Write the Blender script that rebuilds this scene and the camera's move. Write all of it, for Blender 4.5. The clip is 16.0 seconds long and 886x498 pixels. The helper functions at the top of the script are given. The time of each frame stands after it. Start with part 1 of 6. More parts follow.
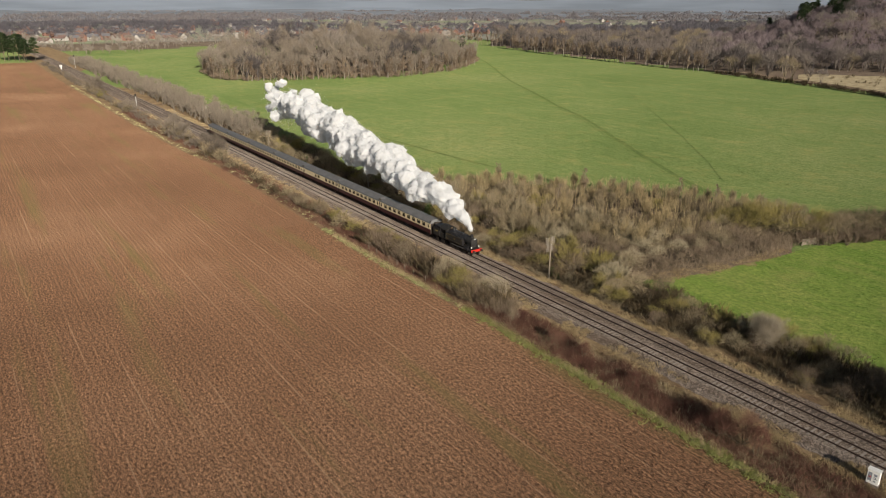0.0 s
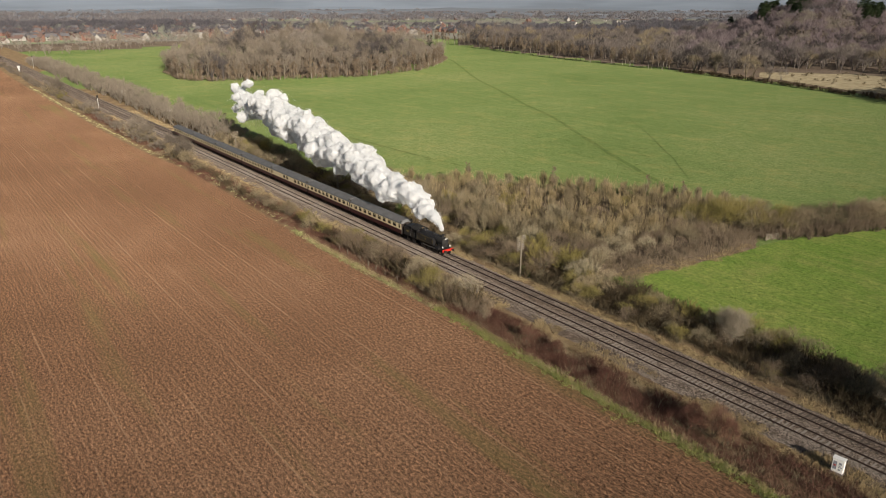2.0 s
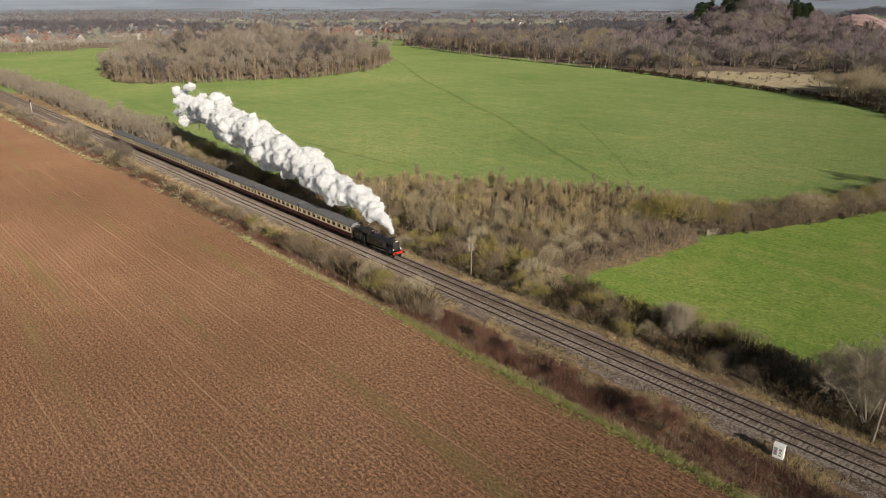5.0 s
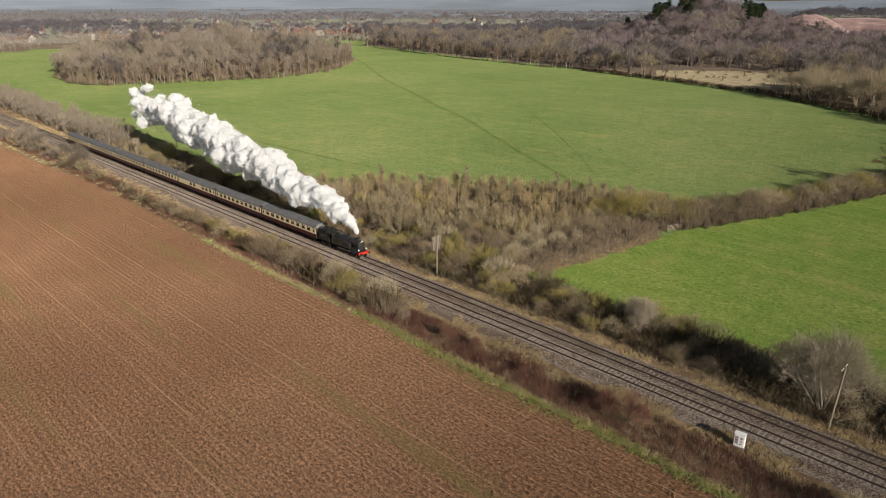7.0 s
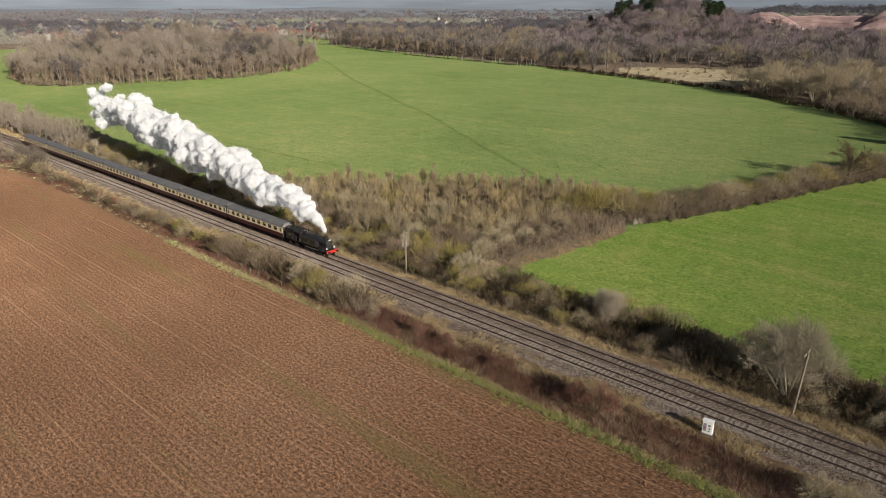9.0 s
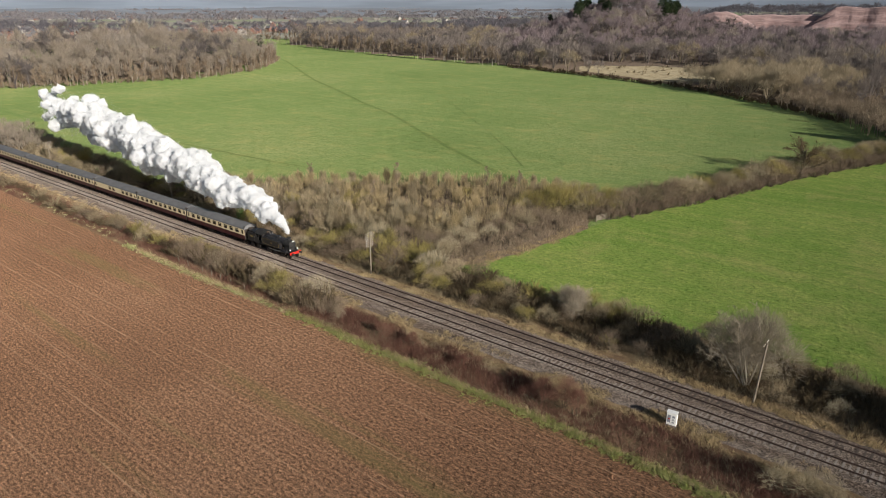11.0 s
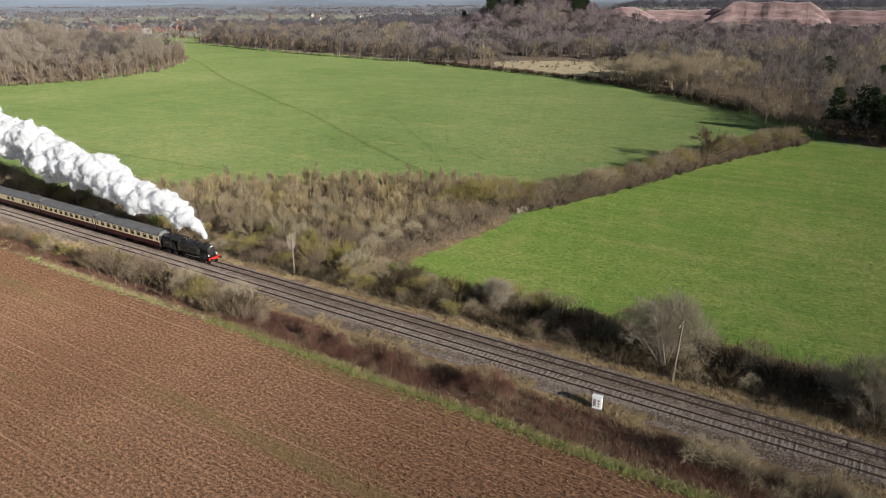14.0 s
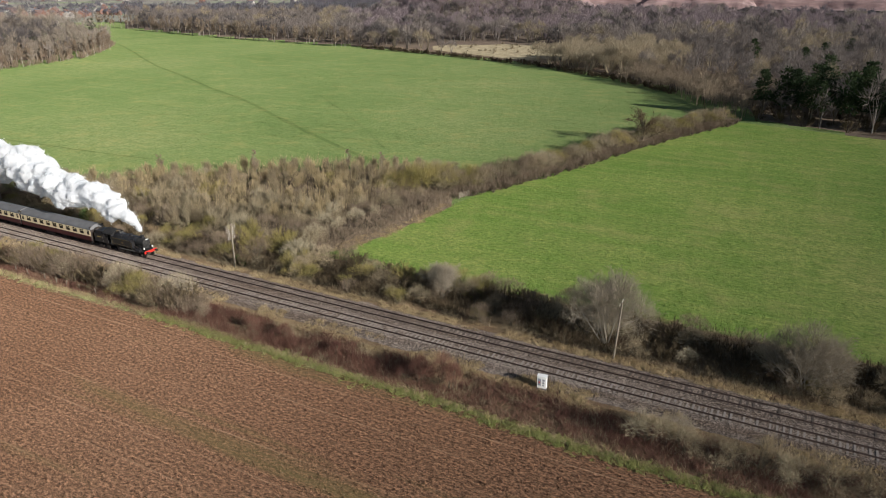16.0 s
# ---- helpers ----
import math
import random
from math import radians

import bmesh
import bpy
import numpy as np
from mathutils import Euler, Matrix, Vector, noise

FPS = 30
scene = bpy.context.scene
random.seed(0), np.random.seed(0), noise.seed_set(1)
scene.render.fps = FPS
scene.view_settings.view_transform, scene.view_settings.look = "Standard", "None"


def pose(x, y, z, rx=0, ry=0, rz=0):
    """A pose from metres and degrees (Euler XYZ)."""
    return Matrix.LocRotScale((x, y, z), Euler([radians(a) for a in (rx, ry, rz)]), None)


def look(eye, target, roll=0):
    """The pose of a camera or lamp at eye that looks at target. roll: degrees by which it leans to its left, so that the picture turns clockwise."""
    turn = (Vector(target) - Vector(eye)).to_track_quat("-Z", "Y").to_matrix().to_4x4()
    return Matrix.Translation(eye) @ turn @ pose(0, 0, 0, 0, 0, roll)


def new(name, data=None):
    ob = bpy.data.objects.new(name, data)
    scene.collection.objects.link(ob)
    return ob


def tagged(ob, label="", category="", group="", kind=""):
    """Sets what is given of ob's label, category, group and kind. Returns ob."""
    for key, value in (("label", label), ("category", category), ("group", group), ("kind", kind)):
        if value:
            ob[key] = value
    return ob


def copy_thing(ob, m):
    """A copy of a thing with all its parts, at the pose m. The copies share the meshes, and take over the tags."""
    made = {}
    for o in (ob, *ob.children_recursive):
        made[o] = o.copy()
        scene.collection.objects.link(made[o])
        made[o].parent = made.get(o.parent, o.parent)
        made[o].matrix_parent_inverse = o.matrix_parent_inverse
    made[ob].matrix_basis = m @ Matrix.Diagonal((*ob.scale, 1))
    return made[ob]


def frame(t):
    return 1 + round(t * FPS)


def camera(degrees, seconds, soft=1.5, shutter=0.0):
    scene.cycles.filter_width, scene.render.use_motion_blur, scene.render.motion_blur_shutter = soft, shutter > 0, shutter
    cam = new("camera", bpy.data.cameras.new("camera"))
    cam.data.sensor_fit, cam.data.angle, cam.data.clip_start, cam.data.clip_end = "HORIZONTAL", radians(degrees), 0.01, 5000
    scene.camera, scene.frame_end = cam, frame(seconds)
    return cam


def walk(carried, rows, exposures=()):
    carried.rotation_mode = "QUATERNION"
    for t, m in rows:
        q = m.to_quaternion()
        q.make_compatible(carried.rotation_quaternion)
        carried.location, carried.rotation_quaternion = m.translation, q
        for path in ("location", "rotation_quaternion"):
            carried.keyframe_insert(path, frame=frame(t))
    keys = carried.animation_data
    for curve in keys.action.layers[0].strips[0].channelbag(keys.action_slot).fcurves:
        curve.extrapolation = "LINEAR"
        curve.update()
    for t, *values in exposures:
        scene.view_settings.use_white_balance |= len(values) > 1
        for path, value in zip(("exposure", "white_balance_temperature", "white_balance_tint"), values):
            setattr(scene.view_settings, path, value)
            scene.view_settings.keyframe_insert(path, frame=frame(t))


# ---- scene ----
# ---------------------------------------------------------------- camera
cam = camera(64.94, 16.0, soft=0.6)
PATH = [
    (0.0, -0.000, 0.000, 45.000, -19.434, -0.035, -0.000),
    (0.5, -0.051, -0.037, 45.003, -19.474, -0.056, -0.649),
    (1.0, -0.102, -0.059, 45.019, -19.498, -0.062, -1.275),
    (1.5, -0.153, -0.038, 45.059, -19.503, -0.061, -1.921),
    (2.0, -0.201, 0.022, 45.128, -19.497, -0.041, -2.599),
    (2.5, -0.228, 0.067, 45.217, -19.499, -0.026, -3.287),
    (3.0, -0.239, 0.054, 45.316, -19.517, -0.036, -4.099),
    (3.5, -0.252, 0.030, 45.427, -19.506, -0.050, -4.826),
    (4.0, -0.255, -0.004, 45.531, -19.509, -0.068, -5.513),
    (6.5, -0.190, -0.414, 45.623, -19.457, -0.131, -9.084),
    (7.0, -0.250, -0.386, 45.516, -19.475, -0.147, -9.875),
    (7.5, -0.304, -0.347, 45.378, -19.490, -0.149, -10.645),
    (8.0, -0.323, -0.324, 45.230, -19.497, -0.112, -11.360),
    (8.5, -0.310, -0.307, 45.092, -19.518, -0.072, -12.021),
    (11.0, -0.166, -0.142, 44.774, -19.554, -0.023, -15.698),
    (11.5, -0.162, -0.125, 44.742, -19.554, -0.018, -16.752),
    (12.0, -0.161, -0.116, 44.734, -19.565, 0.011, -17.834),
    (12.5, -0.175, -0.114, 44.747, -19.566, 0.050, -18.859),
    (13.0, -0.195, -0.131, 44.772, -19.571, 0.103, -20.006),
    (13.5, -0.214, -0.150, 44.804, -19.596, 0.139, -21.179),
    (14.0, -0.230, -0.151, 44.837, -19.832, 0.167, -22.403),
    (14.5, -0.235, -0.154, 44.866, -20.043, 0.129, -23.613),
    (15.0, -0.227, -0.176, 44.879, -20.257, 0.071, -24.772),
    (15.5, -0.226, -0.191, 44.888, -20.570, 0.037, -25.951),
    (16.0, -0.220, -0.198, 44.898, -21.045, 0.050, -27.304),
]
walk(cam, [(t, pose(x, y, z, 90 + p, r, w)) for t, x, y, z, p, r, w in PATH],
     [(0.0, 0.17, 6750, 10), (4.0, 0.24, 6750, 10), (8.5, 0.32, 6650, 10), (11.0, 0.38, 6350, 10), (13.5, 0.43, 6200, 10), (16.0, 0.49, 6050, 10)])

# ---------------------------------------------------------------- light
SUN_AZ, SUN_EL = 157.0, 19.5       # degrees clockwise from +y, and above the horizon
world = bpy.data.worlds.new("world")
scene.world = world
world.use_nodes = True
wn = world.node_tree
sky = wn.nodes.new("ShaderNodeTexSky")
sky.sky_type = "NISHITA"
sky.sun_disc = False
sky.sun_elevation = radians(SUN_EL)
sky.sun_rotation = radians(SUN_AZ)
sky.dust_density = 1.5
wn.links.new(sky.outputs[0], wn.nodes["Background"].inputs[0])
wn.nodes["Background"].inputs[1].default_value = 0.05
sun = new("sun", bpy.data.lights.new("sun", "SUN"))
sun.data.energy = 5.0
sun.data.angle = radians(0.6)
sun.data.color = (1.0, 0.935, 0.84)
sun_from = Vector((math.sin(radians(SUN_AZ)) * math.cos(radians(SUN_EL)), math.cos(radians(SUN_AZ)) * math.cos(radians(SUN_EL)), math.sin(radians(SUN_EL))))
sun.matrix_world = look(sun_from * 300, (0, 0, 0))

# ---------------------------------------------------------------- helpers
ALONG, ACROSS = Vector((0.57078, -0.82110, 0)), Vector((0.82110, 0.57078, 0))
HEADING = math.degrees(math.atan2(ALONG.y, ALONG.x))


def rail(s, o, z=0.0):
    """A place s metres along the railway and o metres across, from the point under the camera."""
    return ALONG * s + ACROSS * o + Vector((0, 0, z))


def bearing(az, r, z=0.0):
    return Vector((math.sin(radians(az)) * r, math.cos(radians(az)) * r, z))


def part(name, bm, material, parent, label="", smooth=False):
    me = bpy.data.meshes.new(name)
    bm.to_mesh(me)
    bm.free()
    if smooth:
        for p in me.polygons:
            p.use_smooth = True
    me.materials.append(material)
    ob = new(name, me)
    ob.parent = parent
    if label:
        ob["label"] = label
    return ob


def root(name, m, label, category, group="", kind=""):
    ob = new(name)
    ob.matrix_world = m
    return tagged(ob, label, category, group, kind)


def mesh_of(name, verts, tris, material, smooth=False):
    """A mesh from arrays of corners and of triangles or quads."""
    verts, tris = np.asarray(verts, np.float32), np.asarray(tris, np.int32)
    k = tris.shape[1]
    me = bpy.data.meshes.new(name)
    me.vertices.add(len(verts))
    me.vertices.foreach_set("co", verts.ravel())
    me.loops.add(tris.size)
    me.loops.foreach_set("vertex_index", tris.ravel())
    me.polygons.add(len(tris))
    me.polygons.foreach_set("loop_start", np.arange(0, tris.size, k, dtype=np.int32))
    me.polygons.foreach_set("loop_total", np.full(len(tris), k, np.int32))
    me.polygons.foreach_set("use_smooth", np.full(len(tris), smooth))
    me.update(calc_edges=True)
    me.materials.append(material)
    return me


def box(bm, x0, y0, z0, x1, y1, z1, bevel=0.0):
    r = bmesh.ops.create_cube(bm, size=1, matrix=Matrix.LocRotScale(((x0 + x1) / 2, (y0 + y1) / 2, (z0 + z1) / 2), None, (x1 - x0, y1 - y0, z1 - z0)))
    if bevel:
        es = list({e for v in r["verts"] for e in v.link_edges})
        bmesh.ops.bevel(bm, geom=es, offset=bevel, segments=2, affect="EDGES")
    return bm


def tube(bm, a, b, r0, r1=None, n=10):
    a, b = Vector(a), Vector(b)
    q = (b - a).to_track_quat("Z", "Y")
    bmesh.ops.create_cone(bm, cap_ends=True, segments=n, radius1=r0, radius2=r0 if r1 is None else r1, depth=(b - a).length,
                          matrix=Matrix.LocRotScale((a + b) / 2, q, None))
    return bm


def extrude(bm, profile, y0, y1, axis="x"):
    """A closed profile of (u, z) pairs swept along x from y0 to y1, u across."""
    n = len(profile)
    a = [bm.verts.new((y0, u, z)) for u, z in profile]
    b = [bm.verts.new((y1, u, z)) for u, z in profile]
    for i in range(n):
        bm.faces.new((a[i], a[(i + 1) % n], b[(i + 1) % n], b[i]))
    bm.faces.new(a[::-1])
    bm.faces.new(b)
    bmesh.ops.recalc_face_normals(bm, faces=bm.faces)
    return bm


# ---------------------------------------------------------------- materials
def material(name, rough=0.9, metal=0.0, spec=0.2):
    m = bpy.data.materials.new(name)
    m.use_nodes = True
    b = m.node_tree.nodes["Principled BSDF"]
    b.inputs["Roughness"].default_value = rough
    b.inputs["Metallic"].default_value = metal
    b.inputs["Specular IOR Level"].default_value = spec
    b.inputs["Diffuse Roughness"].default_value = 1.0 if rough > 0.8 else 0.0
    return m, m.node_tree, b


def node(nt, kind, **values):
    n = nt.nodes.new(kind)
    for k, v in values.items():
        n.inputs[k].default_value = v
    return n


def noise_of(nt, where, scale, detail=4.0, rough=0.6):
    n = node(nt, "ShaderNodeTexNoise", Scale=scale, Detail=detail, Roughness=rough)
    nt.links.new(where, n.inputs["Vector"])
    return n.outputs["Fac"]


def ramp(nt, fac, *stops):
    n = nt.nodes.new("ShaderNodeValToRGB")
    e = n.color_ramp.elements
    while len(e) < len(stops):
        e.new(0.5)
    for i, (p, c) in enumerate(stops):
        e[i].position, e[i].color = p, (*c, 1)
    nt.links.new(fac, n.inputs[0])
    return n.outputs[0]


def mixed(nt, fac, a, b, how="MIX"):
    n = nt.nodes.new("ShaderNodeMix")
    n.data_type, n.blend_type = "RGBA", how
    for sock, v in ((n.inputs[0], fac), (n.inputs[6], a), (n.inputs[7], b)):
        if isinstance(v, (int, float)):
            sock.default_value = v
        elif isinstance(v, tuple):
            sock.default_value = (*v, 1)
        else:
            nt.links.new(v, sock)
    return n.outputs[2]


def maths(nt, op, a, b=0.0):
    n = nt.nodes.new("ShaderNodeMath")
    n.operation = op
    for sock, v in zip(n.inputs, (a, b)):
        if isinstance(v, (int, float)):
            sock.default_value = v
        else:
            nt.links.new(v, sock)
    return n.outputs[0]


def bump(nt, b, height, strength, distance):
    n = node(nt, "ShaderNodeBump", Strength=strength, Distance=distance)
    nt.links.new(height, n.inputs["Height"])
    nt.links.new(n.outputs[0], b.inputs["Normal"])


def position(nt, turn=None):
    g = nt.nodes.new("ShaderNodeNewGeometry").outputs["Position"]
    if turn is None:
        return g
    n = nt.nodes.new("ShaderNodeMapping")
    n.vector_type = "TEXTURE"
    n.inputs["Rotation"].default_value = (0, 0, radians(turn))
    nt.links.new(g, n.inputs["Vector"])
    return n.outputs[0]


def split(nt, vec):
    n = nt.nodes.new("ShaderNodeSeparateXYZ")
    nt.links.new(vec, n.inputs[0])
    return n.outputs


def stretched(nt, vec, sx, sy, sz=1.0):
    n = nt.nodes.new("ShaderNodeVectorMath")
    n.operation = "MULTIPLY"
    nt.links.new(vec, n.inputs[0])
    n.inputs[1].default_value = (sx, sy, sz)
    return n.outputs[0]


def painted(name, colour, rough=0.5, metal=0.0, spec=0.4, wear=0.25, scale=3.0, second=None):
    """Paint or metal with stains at two scales."""
    m, nt, b = material(name, rough, metal, spec)
    p = nt.nodes.new("ShaderNodeTexCoord").outputs["Object"]
    dark = second or tuple(c * 0.55 for c in colour)
    f = maths(nt, "MULTIPLY", ramp(nt, noise_of(nt, p, scale, 6), (0.4, (0, 0, 0)), (0.75, (1, 1, 1))), wear * 2)
    c = mixed(nt, f, colour, dark)
    c = mixed(nt, 0.18, c, ramp(nt, noise_of(nt, p, scale * 12, 3), (0.3, dark), (0.7, colour)))
    nt.links.new(c, b.inputs["Base Color"])
    bump(nt, b, noise_of(nt, p, scale * 15, 3), 0.08, 0.01)
    return m


def twiggy(name, a, b_, c_, patch=0.12, vary=0.4, rough=0.85, thin=0.2):
    """Bark and twigs: colour changes from plant to plant and from twig to twig."""
    m, nt, b = material(name, rough, 0, 0.15)
    g = nt.nodes.new("ShaderNodeNewGeometry")
    info = nt.nodes.new("ShaderNodeObjectInfo")
    plant = maths(nt, "ADD", maths(nt, "MULTIPLY", noise_of(nt, g.outputs["Position"], patch, 2), 0.62), maths(nt, "MULTIPLY", info.outputs["Random"], 0.42))
    base = ramp(nt, plant, (0.3, a), (0.52, b_), (0.74, c_))
    twig = ramp(nt, g.outputs["Random Per Island"], (0.0, (1 - vary, 1 - vary, 1 - vary)), (1.0, (1 + vary, 1 + vary, 1 + vary * 0.9)))
    col = mixed(nt, 1.0, base, twig, "MULTIPLY")
    nt.links.new(col, b.inputs["Base Color"])
    t = nt.nodes.new("ShaderNodeBsdfTranslucent")
    nt.links.new(col, t.inputs[0])
    x = nt.nodes.new("ShaderNodeMixShader")
    x.inputs[0].default_value = thin
    nt.links.new(b.outputs[0], x.inputs[1])
    nt.links.new(t.outputs[0], x.inputs[2])
    nt.links.new(x.outputs[0], nt.nodes["Material Output"].inputs[0])
    return m


def meadow_material(name, a, b_, c_, tuft, path=False):
    m, nt, b = material(name, 0.9, 0, 0.1)
    p = position(nt, HEADING)
    big = ramp(nt, noise_of(nt, p, 0.012, 5), (0.3, a), (0.5, b_), (0.72, c_))
    streak = noise_of(nt, stretched(nt, p, 0.02, 0.25), 1.0, 4)
    col = mixed(nt, ramp(nt, streak, (0.4, (0, 0, 0)), (0.8, (0.55, 0.55, 0.55))), big, c_)
    mid = noise_of(nt, p, 0.35, 5, 0.7)
    col = mixed(nt, ramp(nt, mid, (0.35, (0.6, 0.6, 0.6)), (0.62, (0, 0, 0))), col, a)
    fine = noise_of(nt, p, tuft, 4, 0.75)
    col = mixed(nt, 0.8, col, ramp(nt, fine, (0.3, (0.42, 0.5, 0.38)), (0.5, (1, 1, 1)), (0.72, (1.5, 1.42, 1.4))), "MULTIPLY")
    dry = ramp(nt, noise_of(nt, p, 0.09, 6, 0.75), (0.5, (0, 0, 0)), (0.72, (0.6, 0.6, 0.6)))
    col = mixed(nt, dry, col, (0.22, 0.21, 0.075))
    nt.links.new(col, b.inputs["Base Color"])
    bump(nt, b, maths(nt, "ADD", fine, mid), 0.8, 0.3)
    return m


def soil_material():
    m, nt, b = material("tilled_soil", 0.95, 0, 0.05)
    p = position(nt, HEADING)
    big = ramp(nt, noise_of(nt, p, 0.015, 4), (0.3, (0.136, 0.078, 0.047)), (0.55, (0.184, 0.107, 0.065)), (0.75, (0.242, 0.147, 0.092)))
    fine = noise_of(nt, stretched(nt, p, 2.0, 3.6), 1.0, 6, 0.8)
    col = mixed(nt, 0.85, big, ramp(nt, fine, (0.38, (0.2, 0.18, 0.165)), (0.5, (1, 1, 1)), (0.61, (2.1, 2.0, 1.9))), "MULTIPLY")
    grit = noise_of(nt, p, 8.0, 4, 0.8)
    col = mixed(nt, 0.7, col, ramp(nt, grit, (0.36, (0.4, 0.38, 0.36)), (0.5, (1, 1, 1)), (0.64, (1.7, 1.62, 1.55))), "MULTIPLY")
    # sowing rows and wheel lines run with the railway
    y = split(nt, p)[1]
    row = maths(nt, "PINGPONG", maths(nt, "ADD", y, maths(nt, "MULTIPLY", noise_of(nt, p, 0.2, 2), 0.25)), 2.0)
    wob = noise_of(nt, stretched(nt, p, 0.05, 0.7), 1.0, 3)
    line = maths(nt, "MULTIPLY", ramp(nt, row, (0.0, (1, 1, 1)), (0.13, (0, 0, 0))), ramp(nt, wob, (0.4, (0, 0, 0)), (0.6, (1, 1, 1))))
    col = mixed(nt, maths(nt, "MULTIPLY", line, 0.62), col, (0.4, 0.26, 0.165))
    fine_row = maths(nt, "PINGPONG", maths(nt, "ADD", y, maths(nt, "MULTIPLY", noise_of(nt, p, 0.5, 2), 0.12)), 0.42)
    col = mixed(nt, 0.28, col, ramp(nt, fine_row, (0.05, (0.62, 0.6, 0.58)), (0.4, (1.25, 1.25, 1.25))), "MULTIPLY")
    weeds = ramp(nt, noise_of(nt, stretched(nt, p, 0.012, 0.16), 1.0, 5), (0.55, (0, 0, 0)), (0.7, (0.6, 0.6, 0.6)))
    col = mixed(nt, weeds, col, (0.15, 0.128, 0.05))
    stones = node(nt, "ShaderNodeTexVoronoi", Scale=1.6)
    nt.links.new(p, stones.inputs["Vector"])
    near = ramp(nt, stones.outputs["Distance"], (0.05, (1, 1, 1)), (0.11, (0, 0, 0)))
    col = mixed(nt, maths(nt, "MULTIPLY", near, 0.5), col, (0.42, 0.32, 0.24))
    nt.links.new(col, b.inputs["Base Color"])
    bump(nt, b, maths(nt, "ADD", fine, maths(nt, "MULTIPLY", row, 0.15)), 1.0, 0.2)
    return m


def litter_material(name, stops, scale=0.8):
    m, nt, b = material(name, 0.95, 0, 0.05)
    p = position(nt)
    n1, n2 = noise_of(nt, p, scale * 0.25, 5, 0.7), noise_of(nt, p, scale * 5, 5, 0.75)
    col = ramp(nt, n1, *stops)
    col = mixed(nt, 0.9, col, ramp(nt, n2, (0.3, (0.5, 0.5, 0.5)), (0.55, (1, 1, 1)), (0.75, (1.5, 1.45, 1.4))), "MULTIPLY")
    nt.links.new(col, b.inputs["Base Color"])
    bump(nt, b, n2, 0.9, 0.15)
    return m


def ballast_material():
    m, nt, b = material("ballast_stone", 0.95, 0, 0.1)
    p = position(nt, HEADING)
    v = node(nt, "ShaderNodeTexVoronoi", Scale=9.0)
    nt.links.new(p, v.inputs["Vector"])
    stone = ramp(nt, split(nt, v.outputs["Color"])[0], (0.0, (0.055, 0.046, 0.042)), (0.5, (0.138, 0.12, 0.109)), (1.0, (0.31, 0.275, 0.258)))
    stain = ramp(nt, noise_of(nt, stretched(nt, p, 0.06, 0.9), 1.0, 5, 0.7), (0.35, (0.64, 0.54, 0.44)), (0.6, (1, 0.93, 0.84)), (0.75, (1.3, 1.24, 1.16)))
    col = mixed(nt, 1.0, stone, stain, "MULTIPLY")
    nt.links.new(col, b.inputs["Base Color"])
    bump(nt, b, v.outputs["Distance"], 0.8, 0.06)
    return m


MEADOW = meadow_material("grazed_meadow", (0.082, 0.126, 0.036), (0.126, 0.17, 0.056), (0.187, 0.208, 0.083), 1.3)
PASTURE = meadow_material("rough_pasture", (0.078, 0.14, 0.024), (0.134, 0.192, 0.04), (0.26, 0.256, 0.085), 1.3)
SOIL = soil_material()
LITTER = litter_material("leaf_litter", ((0.3, (0.11, 0.078, 0.055)), (0.5, (0.16, 0.12, 0.085)), (0.7, (0.22, 0.17, 0.115))))
SCRUBLAND = litter_material("dry_scrub_ground", ((0.3, (0.1, 0.06, 0.04)), (0.5, (0.17, 0.12, 0.07)), (0.7, (0.26, 0.19, 0.11))))
ROUGH_GRASS = litter_material("rough_yellow_grass", ((0.3, (0.17, 0.135, 0.08)), (0.5, (0.28, 0.235, 0.15)), (0.7, (0.36, 0.31, 0.21))))
BALLAST = ballast_material()
TWIG_GREY = twiggy("grey_brown_twigs", (0.225, 0.178, 0.115), (0.305, 0.246, 0.16), (0.385, 0.312, 0.205), 0.12)
TWIG_OLIVE = twiggy("olive_twigs", (0.2, 0.171, 0.062), (0.27, 0.231, 0.085), (0.356, 0.292, 0.11), 0.12)
TWIG_TAN = twiggy("tan_twigs", (0.32, 0.25, 0.145), (0.41, 0.325, 0.19), (0.5, 0.4, 0.235), 0.12, thin=0.3)
TWIG_PURPLE = twiggy("purple_birch_twigs", (0.19, 0.143, 0.104), (0.245, 0.186, 0.135), (0.3, 0.235, 0.168), 0.12)
TWIG_DARK = twiggy("dark_hawthorn_twigs", (0.08, 0.06, 0.036), (0.118, 0.088, 0.052), (0.16, 0.12, 0.07), 0.12)
TWIG_RED = twiggy("red_bramble_canes", (0.125, 0.06, 0.046), (0.178, 0.09, 0.066), (0.245, 0.142, 0.1), 0.3)
TWIG_MIX = twiggy("mixed_woodland_twigs", (0.19, 0.16, 0.145), (0.26, 0.222, 0.195), (0.33, 0.285, 0.24), 0.085, 0.12, thin=0.3)
TWIG_PALE = twiggy("pale_lichened_twigs", (0.3, 0.25, 0.165), (0.38, 0.32, 0.215), (0.44, 0.38, 0.265), 0.12, 0.3)
TWIG_ASH = twiggy("grey_ash_twigs", (0.25, 0.212, 0.16), (0.325, 0.278, 0.212), (0.4, 0.345, 0.27), 0.12, 0.3, thin=0.35)
TWIG_WILLOW = twiggy("willow_twigs", (0.25, 0.203, 0.135), (0.33, 0.27, 0.185), (0.4, 0.332, 0.23), 0.1, 0.15, thin=0.35)
TWIG_ISLAND = twiggy("brown_wood_twigs", (0.17, 0.14, 0.113), (0.24, 0.2, 0.158), (0.3, 0.252, 0.2), 0.085, 0.16, thin=0.3)
